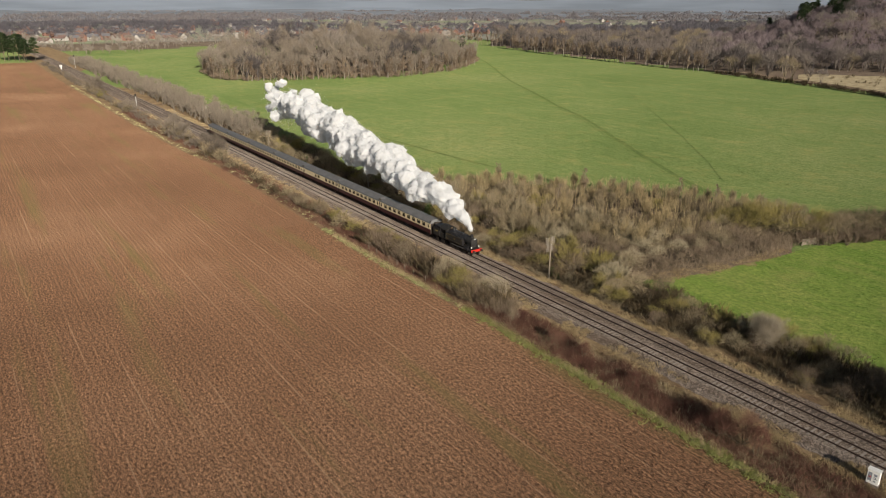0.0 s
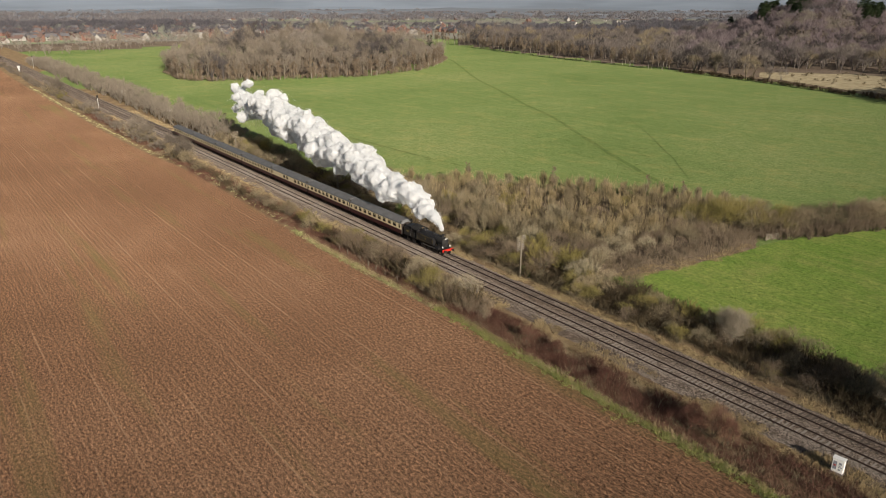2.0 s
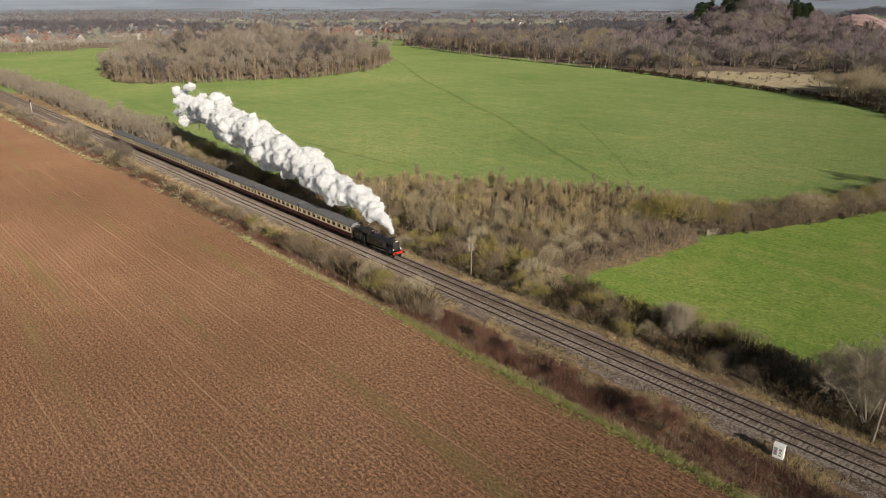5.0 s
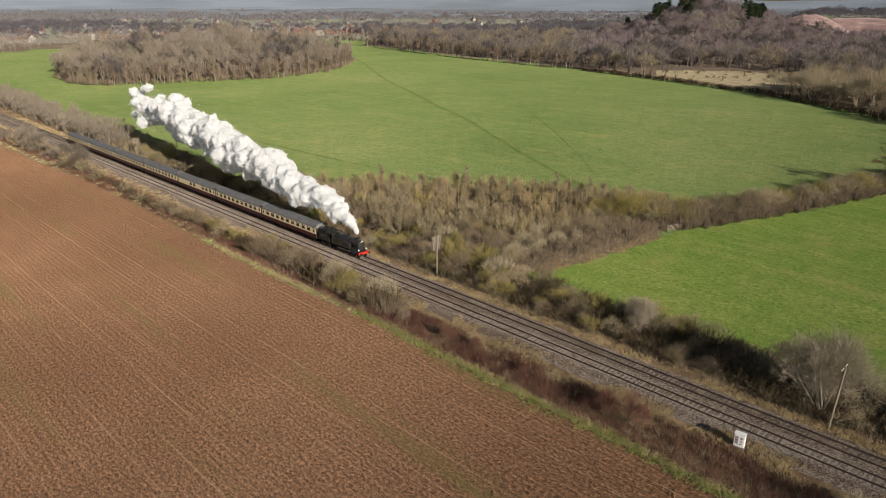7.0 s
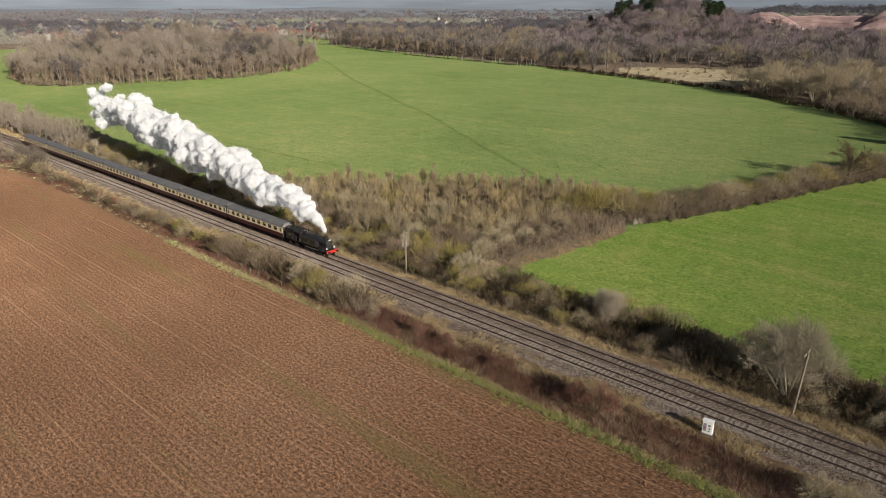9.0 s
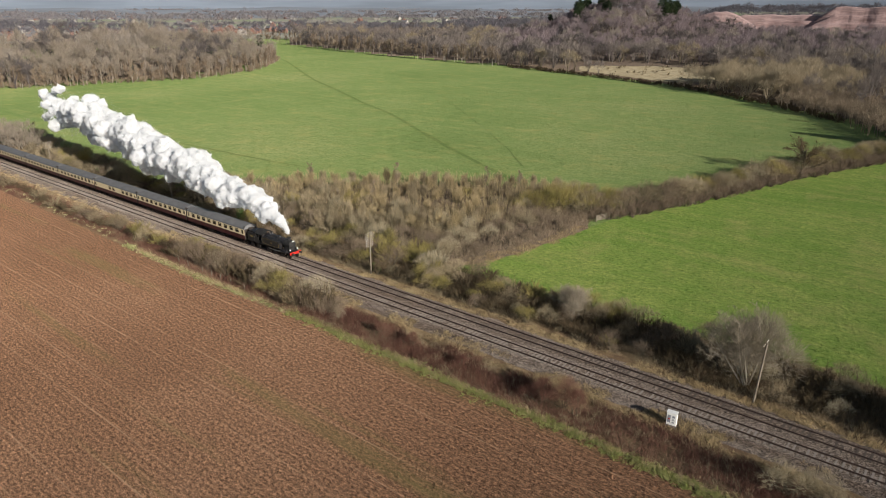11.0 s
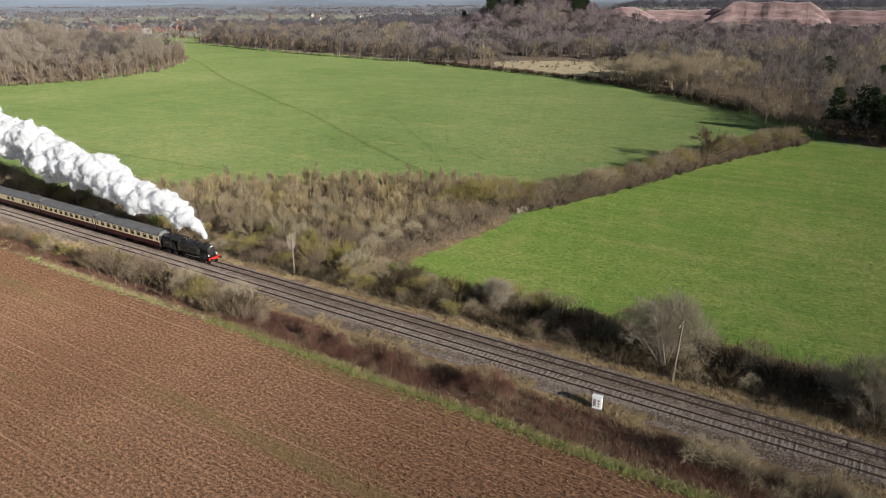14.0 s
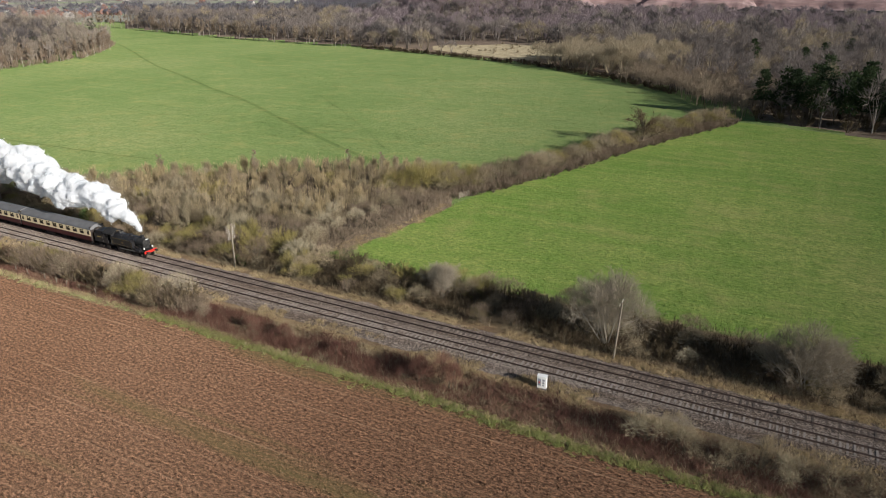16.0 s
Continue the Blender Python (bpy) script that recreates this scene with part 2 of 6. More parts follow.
# birch purple-brown, with the hill's haze added as extra blue in the colour
TWIG_HILL = twiggy("hazed_hill_birch_twigs", (0.21, 0.166, 0.174), (0.272, 0.218, 0.224), (0.33, 0.27, 0.268), 0.05, 0.1, thin=0.3)
TWIG_DUSK = twiggy("dark_woodland_twigs", (0.11, 0.095, 0.09), (0.15, 0.13, 0.125), (0.19, 0.165, 0.155), 0.085, 0.2, thin=0.3)
# far woods: a blue-grey haze tint is mixed into the twig colours
TWIG_FAR = twiggy("haze_tinted_woodland", (0.132, 0.123, 0.139), (0.193, 0.178, 0.197), (0.259, 0.237, 0.24), 0.012, 0.15, thin=0.45)
BARK = twiggy("grey_bark", (0.105, 0.087, 0.06), (0.14, 0.117, 0.08), (0.19, 0.16, 0.108), 0.5)
BIRCH_BARK = twiggy("pale_birch_bark", (0.26, 0.23, 0.19), (0.34, 0.3, 0.25), (0.42, 0.38, 0.32), 0.5)
NEEDLES = twiggy("pine_needles", (0.02, 0.032, 0.016), (0.032, 0.05, 0.022), (0.05, 0.072, 0.03), 0.1)
IVY = twiggy("ivy_leaves", (0.035, 0.075, 0.018), (0.055, 0.105, 0.024), (0.075, 0.13, 0.035), 0.3)
DRY_GRASS = twiggy("dry_grass_blades", (0.33, 0.245, 0.14), (0.46, 0.36, 0.21), (0.6, 0.49, 0.3), 0.25)
LEAFY = twiggy("green_weed_leaves", (0.26, 0.28, 0.09), (0.36, 0.355, 0.135), (0.46, 0.43, 0.21), 0.6, 0.35, thin=0.35)
GREEN_GRASS = twiggy("green_grass_blades", (0.24, 0.255, 0.1), (0.34, 0.345, 0.15), (0.5, 0.47, 0.25), 0.5)
WOOD_FLOOR = litter_material("woodland_floor", ((0.3, (0.085, 0.062, 0.05)), (0.5, (0.12, 0.092, 0.07)), (0.7, (0.16, 0.13, 0.095))), 0.15)
PLAIN = litter_material("distant_plain", ((0.32, (0.13, 0.115, 0.105)), (0.48, (0.17, 0.16, 0.14)), (0.6, (0.17, 0.2, 0.12)), (0.75, (0.24, 0.23, 0.2))), 0.01)

# ---------------------------------------------------------------- ground
def lift(x, y):
    """Height of the land: flat fields, a wooded mound and a hill behind."""
    x, y = np.asarray(x, float), np.asarray(y, float)
    r, az = np.hypot(x, y), np.degrees(np.arctan2(x, y))
    side = np.where(az < 29.5, 5.0, 5.6)
    hill = 37 * np.exp(-((az - 29.5) / side) ** 2 - ((r - 880) / np.where(r < 880, 150, 230)) ** 2)
    slope = 3 * np.exp(-((az - 42) / 9) ** 2 - ((r - 900) / np.where(r < 900, 170, 260)) ** 2)
    shelf = 27 * np.clip((r - 1260) / 120, 0, 1) * np.clip((1900 - r) / 300, 0, 1) * np.clip((az - 33) / 4, 0, 1) * np.clip((68 - az) / 4, 0, 1)
    mound = 14 * np.exp(-(((x + 75) / 75) ** 2 + ((y - 555) / 75) ** 2))
    return np.where(r > 300, hill + slope + mound + shelf, 0.0)


def inside(x, y, poly):
    ok = False
    for (x0, y0), (x1, y1) in zip(poly, poly[1:] + poly[:1]):
        if (y0 > y) != (y1 > y) and x < (x1 - x0) * (y - y0) / (y1 - y0) + x0:
            ok = not ok
    return ok


ISLAND = [(-158, 472), (-140, 440), (-116, 427), (-63, 436), (-29, 446), (6, 482), (22, 530), (24, 580), (-5, 640), (-60, 680), (-130, 660), (-175, 580), (-172, 510)]
OPEN_LAND = [(-420, 720), (-300, 735), (-248, 862), (-120, 930), (50, 945), (66, 790), (108, 680), (160, 565), (192, 500), (222, 410), (240, 340), (238, 255), (228, 200), (210, 150), (225, 90), (400, -300), (-900, -300)]


def ground_sheet():
    radii = np.concatenate([[0.0], np.geomspace(25, 4900, 130)])
    n = 288
    a = np.linspace(0, 2 * math.pi, n, endpoint=False)
    R, A = np.meshgrid(radii, a, indexing="ij")
    x, y = R * np.sin(A), R * np.cos(A)
    v = np.stack([x, y, lift(x, y) - 0.05], -1).reshape(-1, 3)
    i, j = np.meshgrid(np.arange(len(radii) - 1), np.arange(n), indexing="ij")
    i, j = i.ravel(), j.ravel()
    k = (j + 1) % n
    quads = np.stack([i * n + j, i * n + k, (i + 1) * n + k, (i + 1) * n + j], -1)
    me = mesh_of("ground", v, quads, MEADOW, True)
    me.materials.append(WOOD_FLOOR)
    me.materials.append(PLAIN)
    for p in me.polygons:
        c = p.center
        r = math.hypot(c.x, c.y)
        if r > 950:
            p.material_index = 2
        elif r > 200 and (inside(-70 + (c.x + 70) * 1.16, 548 + (c.y - 548) * 1.16, ISLAND) or not inside(c.x, c.y, OPEN_LAND)):
            p.material_index = 1
    ob = new("ground", me)
    return tagged(ob, "short green grass of a wide grazed meadow", "ground", kind="structure")


def sheet(name, corners, z, mat, label, category):
    """A flat piece of land with the outline given as world x, y."""
    bm = bmesh.new()
    bm.faces.new([bm.verts.new((x, y, z)) for x, y in corners])
    bmesh.ops.triangulate(bm, faces=bm.faces)
    bmesh.ops.recalc_face_normals(bm, faces=bm.faces)
    if bm.faces[:][0].normal.z < 0:
        bmesh.ops.reverse_faces(bm, faces=bm.faces)
    ob = part(name, bm, mat, None)
    return tagged(ob, label, category, kind="structure")


def so(*pairs):
    return [rail(s, o)[:2] for s, o in pairs]


ground_sheet()
sheet("ploughed_field", so((-664, 59.5), (-454, 56.5), (-278, 56.5), (-231, 57.8), (-197, 60.2), (-152, 59.6), (-119, 58.2), (-97, 58.2), (-69, 59.4), (-30, 59.2), (60, 60.0), (300, 60), (300, -600), (-664, -600)),
      0.0, SOIL, "reddish-brown tilled field with faint sowing rows", "field")
sheet("lineside_ground", so((-900, 59.4), (-664, 59.4), (-454, 56.4), (-278, 56.4), (-231, 57.7), (-197, 60.1), (-152, 59.5), (-119, 58.1), (-97, 58.1), (-69, 59.3), (-30, 59.1), (60, 59.9), (300, 59.9), (300, 92), (20, 93.5), (-28, 92), (-48, 90.5), (-160, 90), (-280, 92), (-560, 97), (-900, 97)),
      -0.02, SCRUBLAND, "brown scrubby ground beside the railway", "verge")
sheet("pasture", so((-72.5, 90), (-70.3, 95), (-68.2, 103), (-66.8, 111), (-65.2, 126), (-63.5, 139), (-55, 162), (-47, 187), (-37, 216), (-22, 256), (3, 250), (24, 245), (160, 225), (300, 200), (300, 92.5), (20, 92.5), (-28, 91.5), (-48, 90)),
      -0.01, PASTURE, "bright green rough pasture with grass tufts", "field")
sheet("thicket_ground", so((-165, 88), (-150, 106), (-132, 120), (-110, 137), (-93, 147), (-78, 153), (-64.8, 126), (-67.8, 103), (-70.5, 95), (-74, 88)),
      0.0, LITTER, "dark brown leaf litter under the thicket", "ground")

# ---------------------------------------------------------------- railway
TRACKS = (71.25, 74.73)
S0, S1 = -860.0, 120.0


def ballast_bed():
    rng = np.random.default_rng(3)
    prof = [(68.0, 0.0), (68.7, 0.12), (69.5, 0.4), (70.3, 0.5), (71.25, 0.5), (72.2, 0.5), (73.0, 0.47), (73.8, 0.5), (74.73, 0.5), (75.6, 0.5), (76.4, 0.42), (77.2, 0.12), (77.8, 0.0)]
    ss = np.concatenate([np.arange(S0, -130, 6.0), np.arange(-130, 40, 0.7), np.arange(40, S1 + 1, 6.0)])
    o = np.array([p[0] for p in prof])
    z = np.array([p[1] for p in prof])
    S, O = np.meshgrid(ss, o, indexing="ij")
    Zs = z[None, :] + rng.normal(0, 0.025, S.shape)
    O = O + rng.normal(0, 0.08, O.shape)
    v = S[..., None] * np.array(ALONG) + O[..., None] * np.array(ACROSS)
    v[..., 2] = Zs
    m = len(o)
    i, j = [q.ravel() for q in np.meshgrid(np.arange(len(ss) - 1), np.arange(m - 1), indexing="ij")]
    quads = np.stack([i * m + j, (i + 1) * m + j, (i + 1) * m + j + 1, i * m + j + 1], -1)
    return tagged(new("ballast_bed", mesh_of("ballast_bed", v.reshape(-1, 3), quads, BALLAST)), "grey-brown crushed stone ballast under two tracks", "ballast", kind="structure")


RAIL_STEEL = painted("rusty_rail_steel", (0.06, 0.04, 0.032), 0.7, 0.1, 0.3, 0.4, 1.0, (0.03, 0.022, 0.02))
CONCRETE = painted("weathered_concrete", (0.24, 0.21, 0.185), 0.9, 0, 0.2, 0.5, 2.0, (0.12, 0.098, 0.083))
SLEEPER_WOOD = painted("creosoted_timber", (0.085, 0.066, 0.055), 0.9, 0, 0.2, 0.5, 2.0, (0.045, 0.035, 0.03))


def track(i, centre, mat, label, stuff):
    t = root("railway_track", Matrix.Translation(rail(0, centre)) @ pose(0, 0, 0, 0, 0, HEADING), label, "railway track", "tracks", "structure")
    for side in (-0.75, 0.75):
        bm = bmesh.new()
        extrude(bm, [(side - 0.08, 0.5), (side + 0.08, 0.5), (side + 0.075, 0.545), (side + 0.02, 0.56), (side + 0.02, 0.635), (side + 0.037, 0.645), (side + 0.037, 0.68), (side - 0.037, 0.68), (side - 0.037, 0.645), (side - 0.02, 0.635), (side - 0.02, 0.56), (side - 0.075, 0.545)], S0, S1)
        part("rail", bm, RAIL_STEEL, t)
    bm = bmesh.new()
    box(bm, -0.125, -1.28, 0.4, 0.125, 1.28, 0.523, 0.02)
    one = part("sleeper", bm, mat, t)
    near = []
    far_v, far_f = [], []
    cube = np.array([(x, y, z) for x in (-0.12, 0.12) for y in (-1.28, 1.28) for z in (0.4, 0.545)])
    quads = np.array([(0, 1, 3, 2), (4, 6, 7, 5), (0, 4, 5, 1), (2, 3, 7, 6), (1, 5, 7, 3)])
    rnd = random.Random(i)
    s = -300.0
    while s < 110:
        jitter = (rnd.uniform(-0.03, 0.03), rnd.uniform(-0.05, 0.05), rnd.uniform(-0.035, 0.015))
        if -132 < s < 42:
            near.append((s, jitter))
        else:
            far_f.append(quads + 8 * len(far_v))
            far_v.append(cube + (s, jitter[1], jitter[2]))
        s += 0.66
    one.location = (near[0][0], 0, 0)
    for s, j in near[1:]:
        o = new("sleeper", one.data)
        o.parent = t
        o.location = (s + j[0], j[1], j[2])
        o.rotation_euler = (0, 0, j[0] * 0.3)
    f = new("distant_sleepers", mesh_of("distant_sleepers", np.concatenate(far_v), np.concatenate(far_f), mat))
    f.parent = t
    f["kind"] = "stuff"
    return t


# ---------------------------------------------------------------- plants: growing twigs
def unit(v):
    return v / (np.linalg.norm(v, axis=-1, keepdims=True) + 1e-9)


def spawn(rng, P, D, L, n, f0, f1, a0, a1, l0, l1, up=0.0):
    """n shoots from each of the shoots given: their feet, directions and lengths."""
    i = np.repeat(np.arange(len(P)), n)
    t = rng.uniform(f0, f1, len(i))
    side = rng.normal(size=(len(i), 3))
    side = unit(side - (side * D[i]).sum(1, keepdims=True) * D[i])
    a = np.radians(rng.uniform(a0, a1, len(i)))[:, None]
    d = unit(D[i] * np.cos(a) + side * np.sin(a) + np.array((0, 0, up)))
    return P[i] + D[i] * (L[i] * t)[:, None], d, L[i] * rng.uniform(l0, l1, len(i)) * (1.2 - 0.5 * t)


def slivers(rng, P, D, L, w):
    """Thin tapering blades, one triangle each."""
    side = unit(np.cross(D, rng.normal(size=P.shape)))
    w = (w * rng.uniform(0.7, 1.3, len(P)))[:, None] * 0.5
    v = np.stack([P - side * w, P + side * w, P + D * L[:, None]], 1).reshape(-1, 3)
    return v, np.arange(len(v)).reshape(-1, 3)


def stems(P, D, L, r0, r1, n=4):
    """Tapering round stems."""
    x = unit(np.cross(D, np.array((0.31, 0.2, 0.93))))
    y = np.cross(D, x)
    ring = []
    for k in range(n):
        a = 2 * math.pi * k / n
        ring.append(x * math.cos(a) + y * math.sin(a))
    r0, r1 = np.broadcast_to(r0, len(P))[:, None], np.broadcast_to(r1, len(P))[:, None]
    v = np.stack([P + q * r0 for q in ring] + [P + D * L[:, None] + q * r1 for q in ring], 1)
    base = (np.arange(len(P)) * 2 * n)[:, None]
    t = []
    for k in range(n):
        q = (k + 1) % n
        t += [(k, q, n + q), (k, n + q, n + k)]
    tris = (base[:, None, :] + np.array(t)[None]).reshape(-1, 3)
    return v.reshape(-1, 3), tris


def joined(*pieces):
    vs, ts, k = [], [], 0
    for v, t in pieces:
        vs.append(v)
        ts.append(t + k)
        k += len(v)
    return np.concatenate(vs), np.concatenate(ts)


def shrub_shape(seed, h, wide, n=13, m=6, k=14, w=0.055, lean=(4, 62)):
    rng = np.random.default_rng(seed)
    ang = rng.uniform(0, 2 * math.pi, n)
    tilt = np.radians(rng.uniform(*lean, n))
    D = np.stack([np.cos(ang) * np.sin(tilt) * wide, np.sin(ang) * np.sin(tilt) * wide, np.cos(tilt)], -1)
    D = unit(D)
    P = np.stack([np.cos(ang), np.sin(ang), ang * 0], -1) * rng.uniform(0, 0.5, n)[:, None] * wide
    P[:, 2] = -0.05
    L = h * rng.uniform(0.55, 0.75, n)
    b = spawn(rng, P, D, L, m, 0.15, 0.95, 12, 42, 0.4, 0.62, 0.12)
    c = spawn(rng, *b, k, 0.1, 1.0, 10, 42, 0.35, 0.7, 0.08)
    wood = joined(stems(P, D, L, 0.05, 0.02, 3), slivers(rng, *b, 0.05))
    return wood, slivers(rng, *c, w)


def round_shape(seed, h, r, n=1300, w=0.032, length=0.85):
    """A rounded bush: stems out to a few lobes, each lobe a ball of fine twigs pointing out."""
    rng = np.random.default_rng(seed)
    lobes = rng.normal(size=(8, 3)) * np.array((0.48, 0.48, 0)) * r
    far = np.linalg.norm(lobes, axis=1) / r
    lobes[:, 2] = h * (0.68 - 0.3 * np.clip(far, 0, 1.1) + rng.uniform(-0.08, 0.08, 8))
    foot = rng.normal(0, 0.22, (8, 3))
    foot[:, 2] = -0.05
    D = unit(lobes - foot)
    L = np.linalg.norm(lobes - foot, axis=1) * 1.1
    b = spawn(rng, foot, D, L, 18, 0.1, 1.0, 14, 48, 0.3, 0.5, 0.12)
    d = unit(rng.normal(size=(n, 3)) + np.array((0, 0, 0.45)))
    P = lobes[rng.integers(0, 8, n)] + d * np.array((0.5 * r, 0.5 * r, 0.27 * h)) * (rng.uniform(0.1, 1.0, n) ** 0.5)[:, None]
    low = P[:, 2] < 0.3 * h
    P[low, 2] += 0.25 * h
    T = unit(d * np.array((1, 1, 0.9)) + np.array((0, 0, 0.35)) + rng.normal(size=(n, 3)) * 0.34)
    T[:, 2] = np.maximum(T[:, 2], -0.2)
    wood = joined(stems(foot, D, L, 0.06, 0.02, 3), slivers(rng, *b, 0.045))
    return wood, slivers(rng, P, T, length * rng.uniform(0.6, 1.3, n), w)


def tree_shape(seed, h, trunk=0.3, limbs=9, m=7, k=7, q=5, w=0.06, spread=(30, 65), clear=0.25, stemsn=1, splay=0.2):
    rng = np.random.default_rng(seed)
    lean = rng.normal(0, 0.05 if stemsn == 1 else splay, (stemsn, 3))
    lean[:, 2] = 1
    D = unit(lean)
    P = rng.normal(0, 0.05 if stemsn == 1 else 0.35, (stemsn, 3))
    P[:, 2] = -0.05
    L = np.full(stemsn, h * 0.62)
    r = trunk / math.sqrt(stemsn)
    a = spawn(rng, P, D, L, limbs, clear, 1.0, *spread, 0.45, 0.8, 0.25)
    b = spawn(rng, *a, m, 0.25, 1.0, 20, 60, 0.35, 0.65, 0.12)
    c = spawn(rng, *b, k, 0.15, 1.0, 20, 60, 0.4, 0.7, 0.05)
    d = spawn(rng, *c, q, 0.1, 1.0, 15, 60, 0.4, 0.8, 0.0) if q else c
    wood = joined(stems(P, D, L, r, r * 0.35, 7), stems(*a, r * 0.38, r * 0.1, 4), slivers(rng, *b, r * 0.25))
    crown = joined(slivers(rng, *c, w * 1.3), slivers(rng, *d, w)) if q else slivers(rng, *c, w)
    return wood, crown


def birch_shape(seed, h, w=0.06, limbs=14, k=8, q=6):
    rng = np.random.default_rng(seed)
    D = unit(np.array([[rng.normal(0, 0.04), rng.normal(0, 0.04), 1.0]]))
    P, L = np.array([[0, 0, -0.05]]), np.array([h * 0.95])
    a = spawn(rng, P, D, L, limbs, 0.25, 0.97, 22, 45, 0.14, 0.3, 0.2)
    b = spawn(rng, *a, k, 0.2, 1.0, 15, 50, 0.4, 0.7, 0.1)
    c = spawn(rng, *b, q, 0.1, 1.0, 15, 60, 0.5, 0.9, -0.05)
    return joined(stems(P, D, L, 0.014 * h, 0.02, 5), slivers(rng, *a, 0.05)), joined(slivers(rng, *b, w), slivers(rng, *c, w))


def pine_shape(seed, h, wide=0.26, clear=0.35, clumps=70, k=34, size=1.0):
    rng = np.random.default_rng(seed)
    D, P, L = np.array([[0.02, 0.01, 1.0]]), np.array([[0, 0, -0.05]]), np.array([h * 0.97])
    t = rng.uniform(clear, 1.0, clumps)
    a = rng.uniform(0, 2 * math.pi, clumps)
    reach = h * wide * np.sqrt(np.clip((1.03 - t) / (1 - clear), 0.02, 1)) * rng.uniform(0.35, 1.0, clumps)
    C = np.stack([np.cos(a) * reach, np.sin(a) * reach, t * h], -1)
    foot = np.stack([a * 0, a * 0, t * h - reach * 0.25], -1)
    limbs = stems(foot, unit(C - foot), np.linalg.norm(C - foot, axis=1), 0.06, 0.03, 3)
    i = np.repeat(np.arange(clumps), k)
    off = unit(rng.normal(size=(len(i), 3))) * rng.uniform(0.2, 1, (len(i), 1)) * np.array((1.2, 1.2, 0.6)) * size
    d = unit(off * np.array((1, 1, 0.6)) + np.array((0, 0, 0.45)))
    leaf = slivers(rng, C[i] + off, d, rng.uniform(0.4, 0.9, len(i)) * size, 0.34 * size)
    return joined(stems(P, D, L, 0.016 * h, 0.03, 6), limbs), leaf


def dome_shape(seed, h, r, n, w, length, clear=0.3, lobes=8):
    """A leafless tree seen from afar: a trunk, limbs out to a few lobes, and each lobe a fan of fine twigs pointing up and out."""
    rng = np.random.default_rng(seed)
    a = rng.uniform(0, 2 * math.pi, lobes)
    q = np.sqrt(rng.uniform(0, 1, lobes)) * 0.62
    low, high = h * (clear + 0.13), h * 0.8
    C = np.stack([np.cos(a) * q * r, np.sin(a) * q * r, low + (high - low) * (1 - q ** 2) * rng.uniform(0.75, 1.1, lobes)], -1)
    foot = np.stack([a * 0, a * 0, a * 0 + h * clear * 0.8], -1)
    wood = joined(stems(np.array([[0, 0, -0.2]]), np.array([[0.02, 0.0, 1.0]]), np.array([h * 0.6]), 0.017 * h, 0.06, 3),
                  slivers(rng, foot, unit(C - foot), np.linalg.norm(C - foot, axis=1) * 1.15, 0.3))
    k = rng.integers(0, lobes, n)
    d = unit(rng.normal(size=(n, 3)) + np.array((0, 0, 0.7)) + unit(C[k] - np.array((0, 0, h * 0.45))) * 0.6)
    P = C[k] + d * np.array((0.4 * r, 0.4 * r, 0.17 * h)) * rng.uniform(0.05, 0.95, n)[:, None] ** 0.6
    T = unit(d + rng.normal(size=(n, 3)) * 0.3 + np.array((0, 0, 0.25)))
    return None, joined(wood, slivers(rng, P, T, length * rng.uniform(0.6, 1.3, n), w))


def plant(name, shape, bark, leaves, label, category, crown="crown", trunk="trunk"):
    """A model plant, kept at a place of its own; copies share its meshes."""
    r = root(name, Matrix(), label, category)
    for part_name, (v, t), m in ((trunk, shape[0], bark), (crown, shape[1], leaves)):
        ob = new(part_name, mesh_of(part_name, v, t, m))
        ob.parent = r
    return r


class Nursery:
    """Places copies of a few model plants; the first places go to the models themselves."""

    def __init__(self, models, seed, group):
        self.models, self.rnd, self.group, self.used = models, random.Random(seed), group, set()

    def put(self, x, y, scale, flat=1.0, which=None):
        i = self.rnd.randrange(len(self.models)) if which is None else which
        m = Matrix.Translation((x, y, float(lift(x, y)))) @ pose(0, 0, 0, self.rnd.uniform(-4, 4), self.rnd.uniform(-4, 4), self.rnd.uniform(0, 360)) @ Matrix.Diagonal((scale, scale, scale * flat, 1))
        ob = self.models[i]
        if i in self.used:
            return copy_thing(ob, m) if ob.scale[0] == 1 else self.again(ob, m)
        self.used.add(i)
        ob.matrix_world = m
        ob["group"] = self.group
        return ob

    def again(self, ob, m):
        s = ob.scale
        return copy_thing(ob, m @ Matrix.Diagonal((1 / s[0], 1 / s[1], 1 / s[2], 1)))


def scattered(rng, poly, gap, tries=30000, most=100000):
    """Places inside an outline, no two closer than the gap."""
    xs, ys = [p[0] for p in poly], [p[1] for p in poly]
    grid, out = {}, []
    area = (max(xs) - min(xs)) * (max(ys) - min(ys))
    for _ in range(min(tries, int(6 * area / gap ** 2))):
        x, y = rng.uniform(min(xs), max(xs)), rng.uniform(min(ys), max(ys))
        c = (int(x // gap), int(y // gap))
        if any((x - a) ** 2 + (y - b) ** 2 < gap * gap for i in (-1, 0, 1) for j in (-1, 0, 1) for a, b in grid.get((c[0] + i, c[1] + j), ())):
            continue
        if inside(x, y, poly):
            grid.setdefault(c, []).append((x, y))
            out.append((x, y))
            if len(out) >= most:
                break
    return out


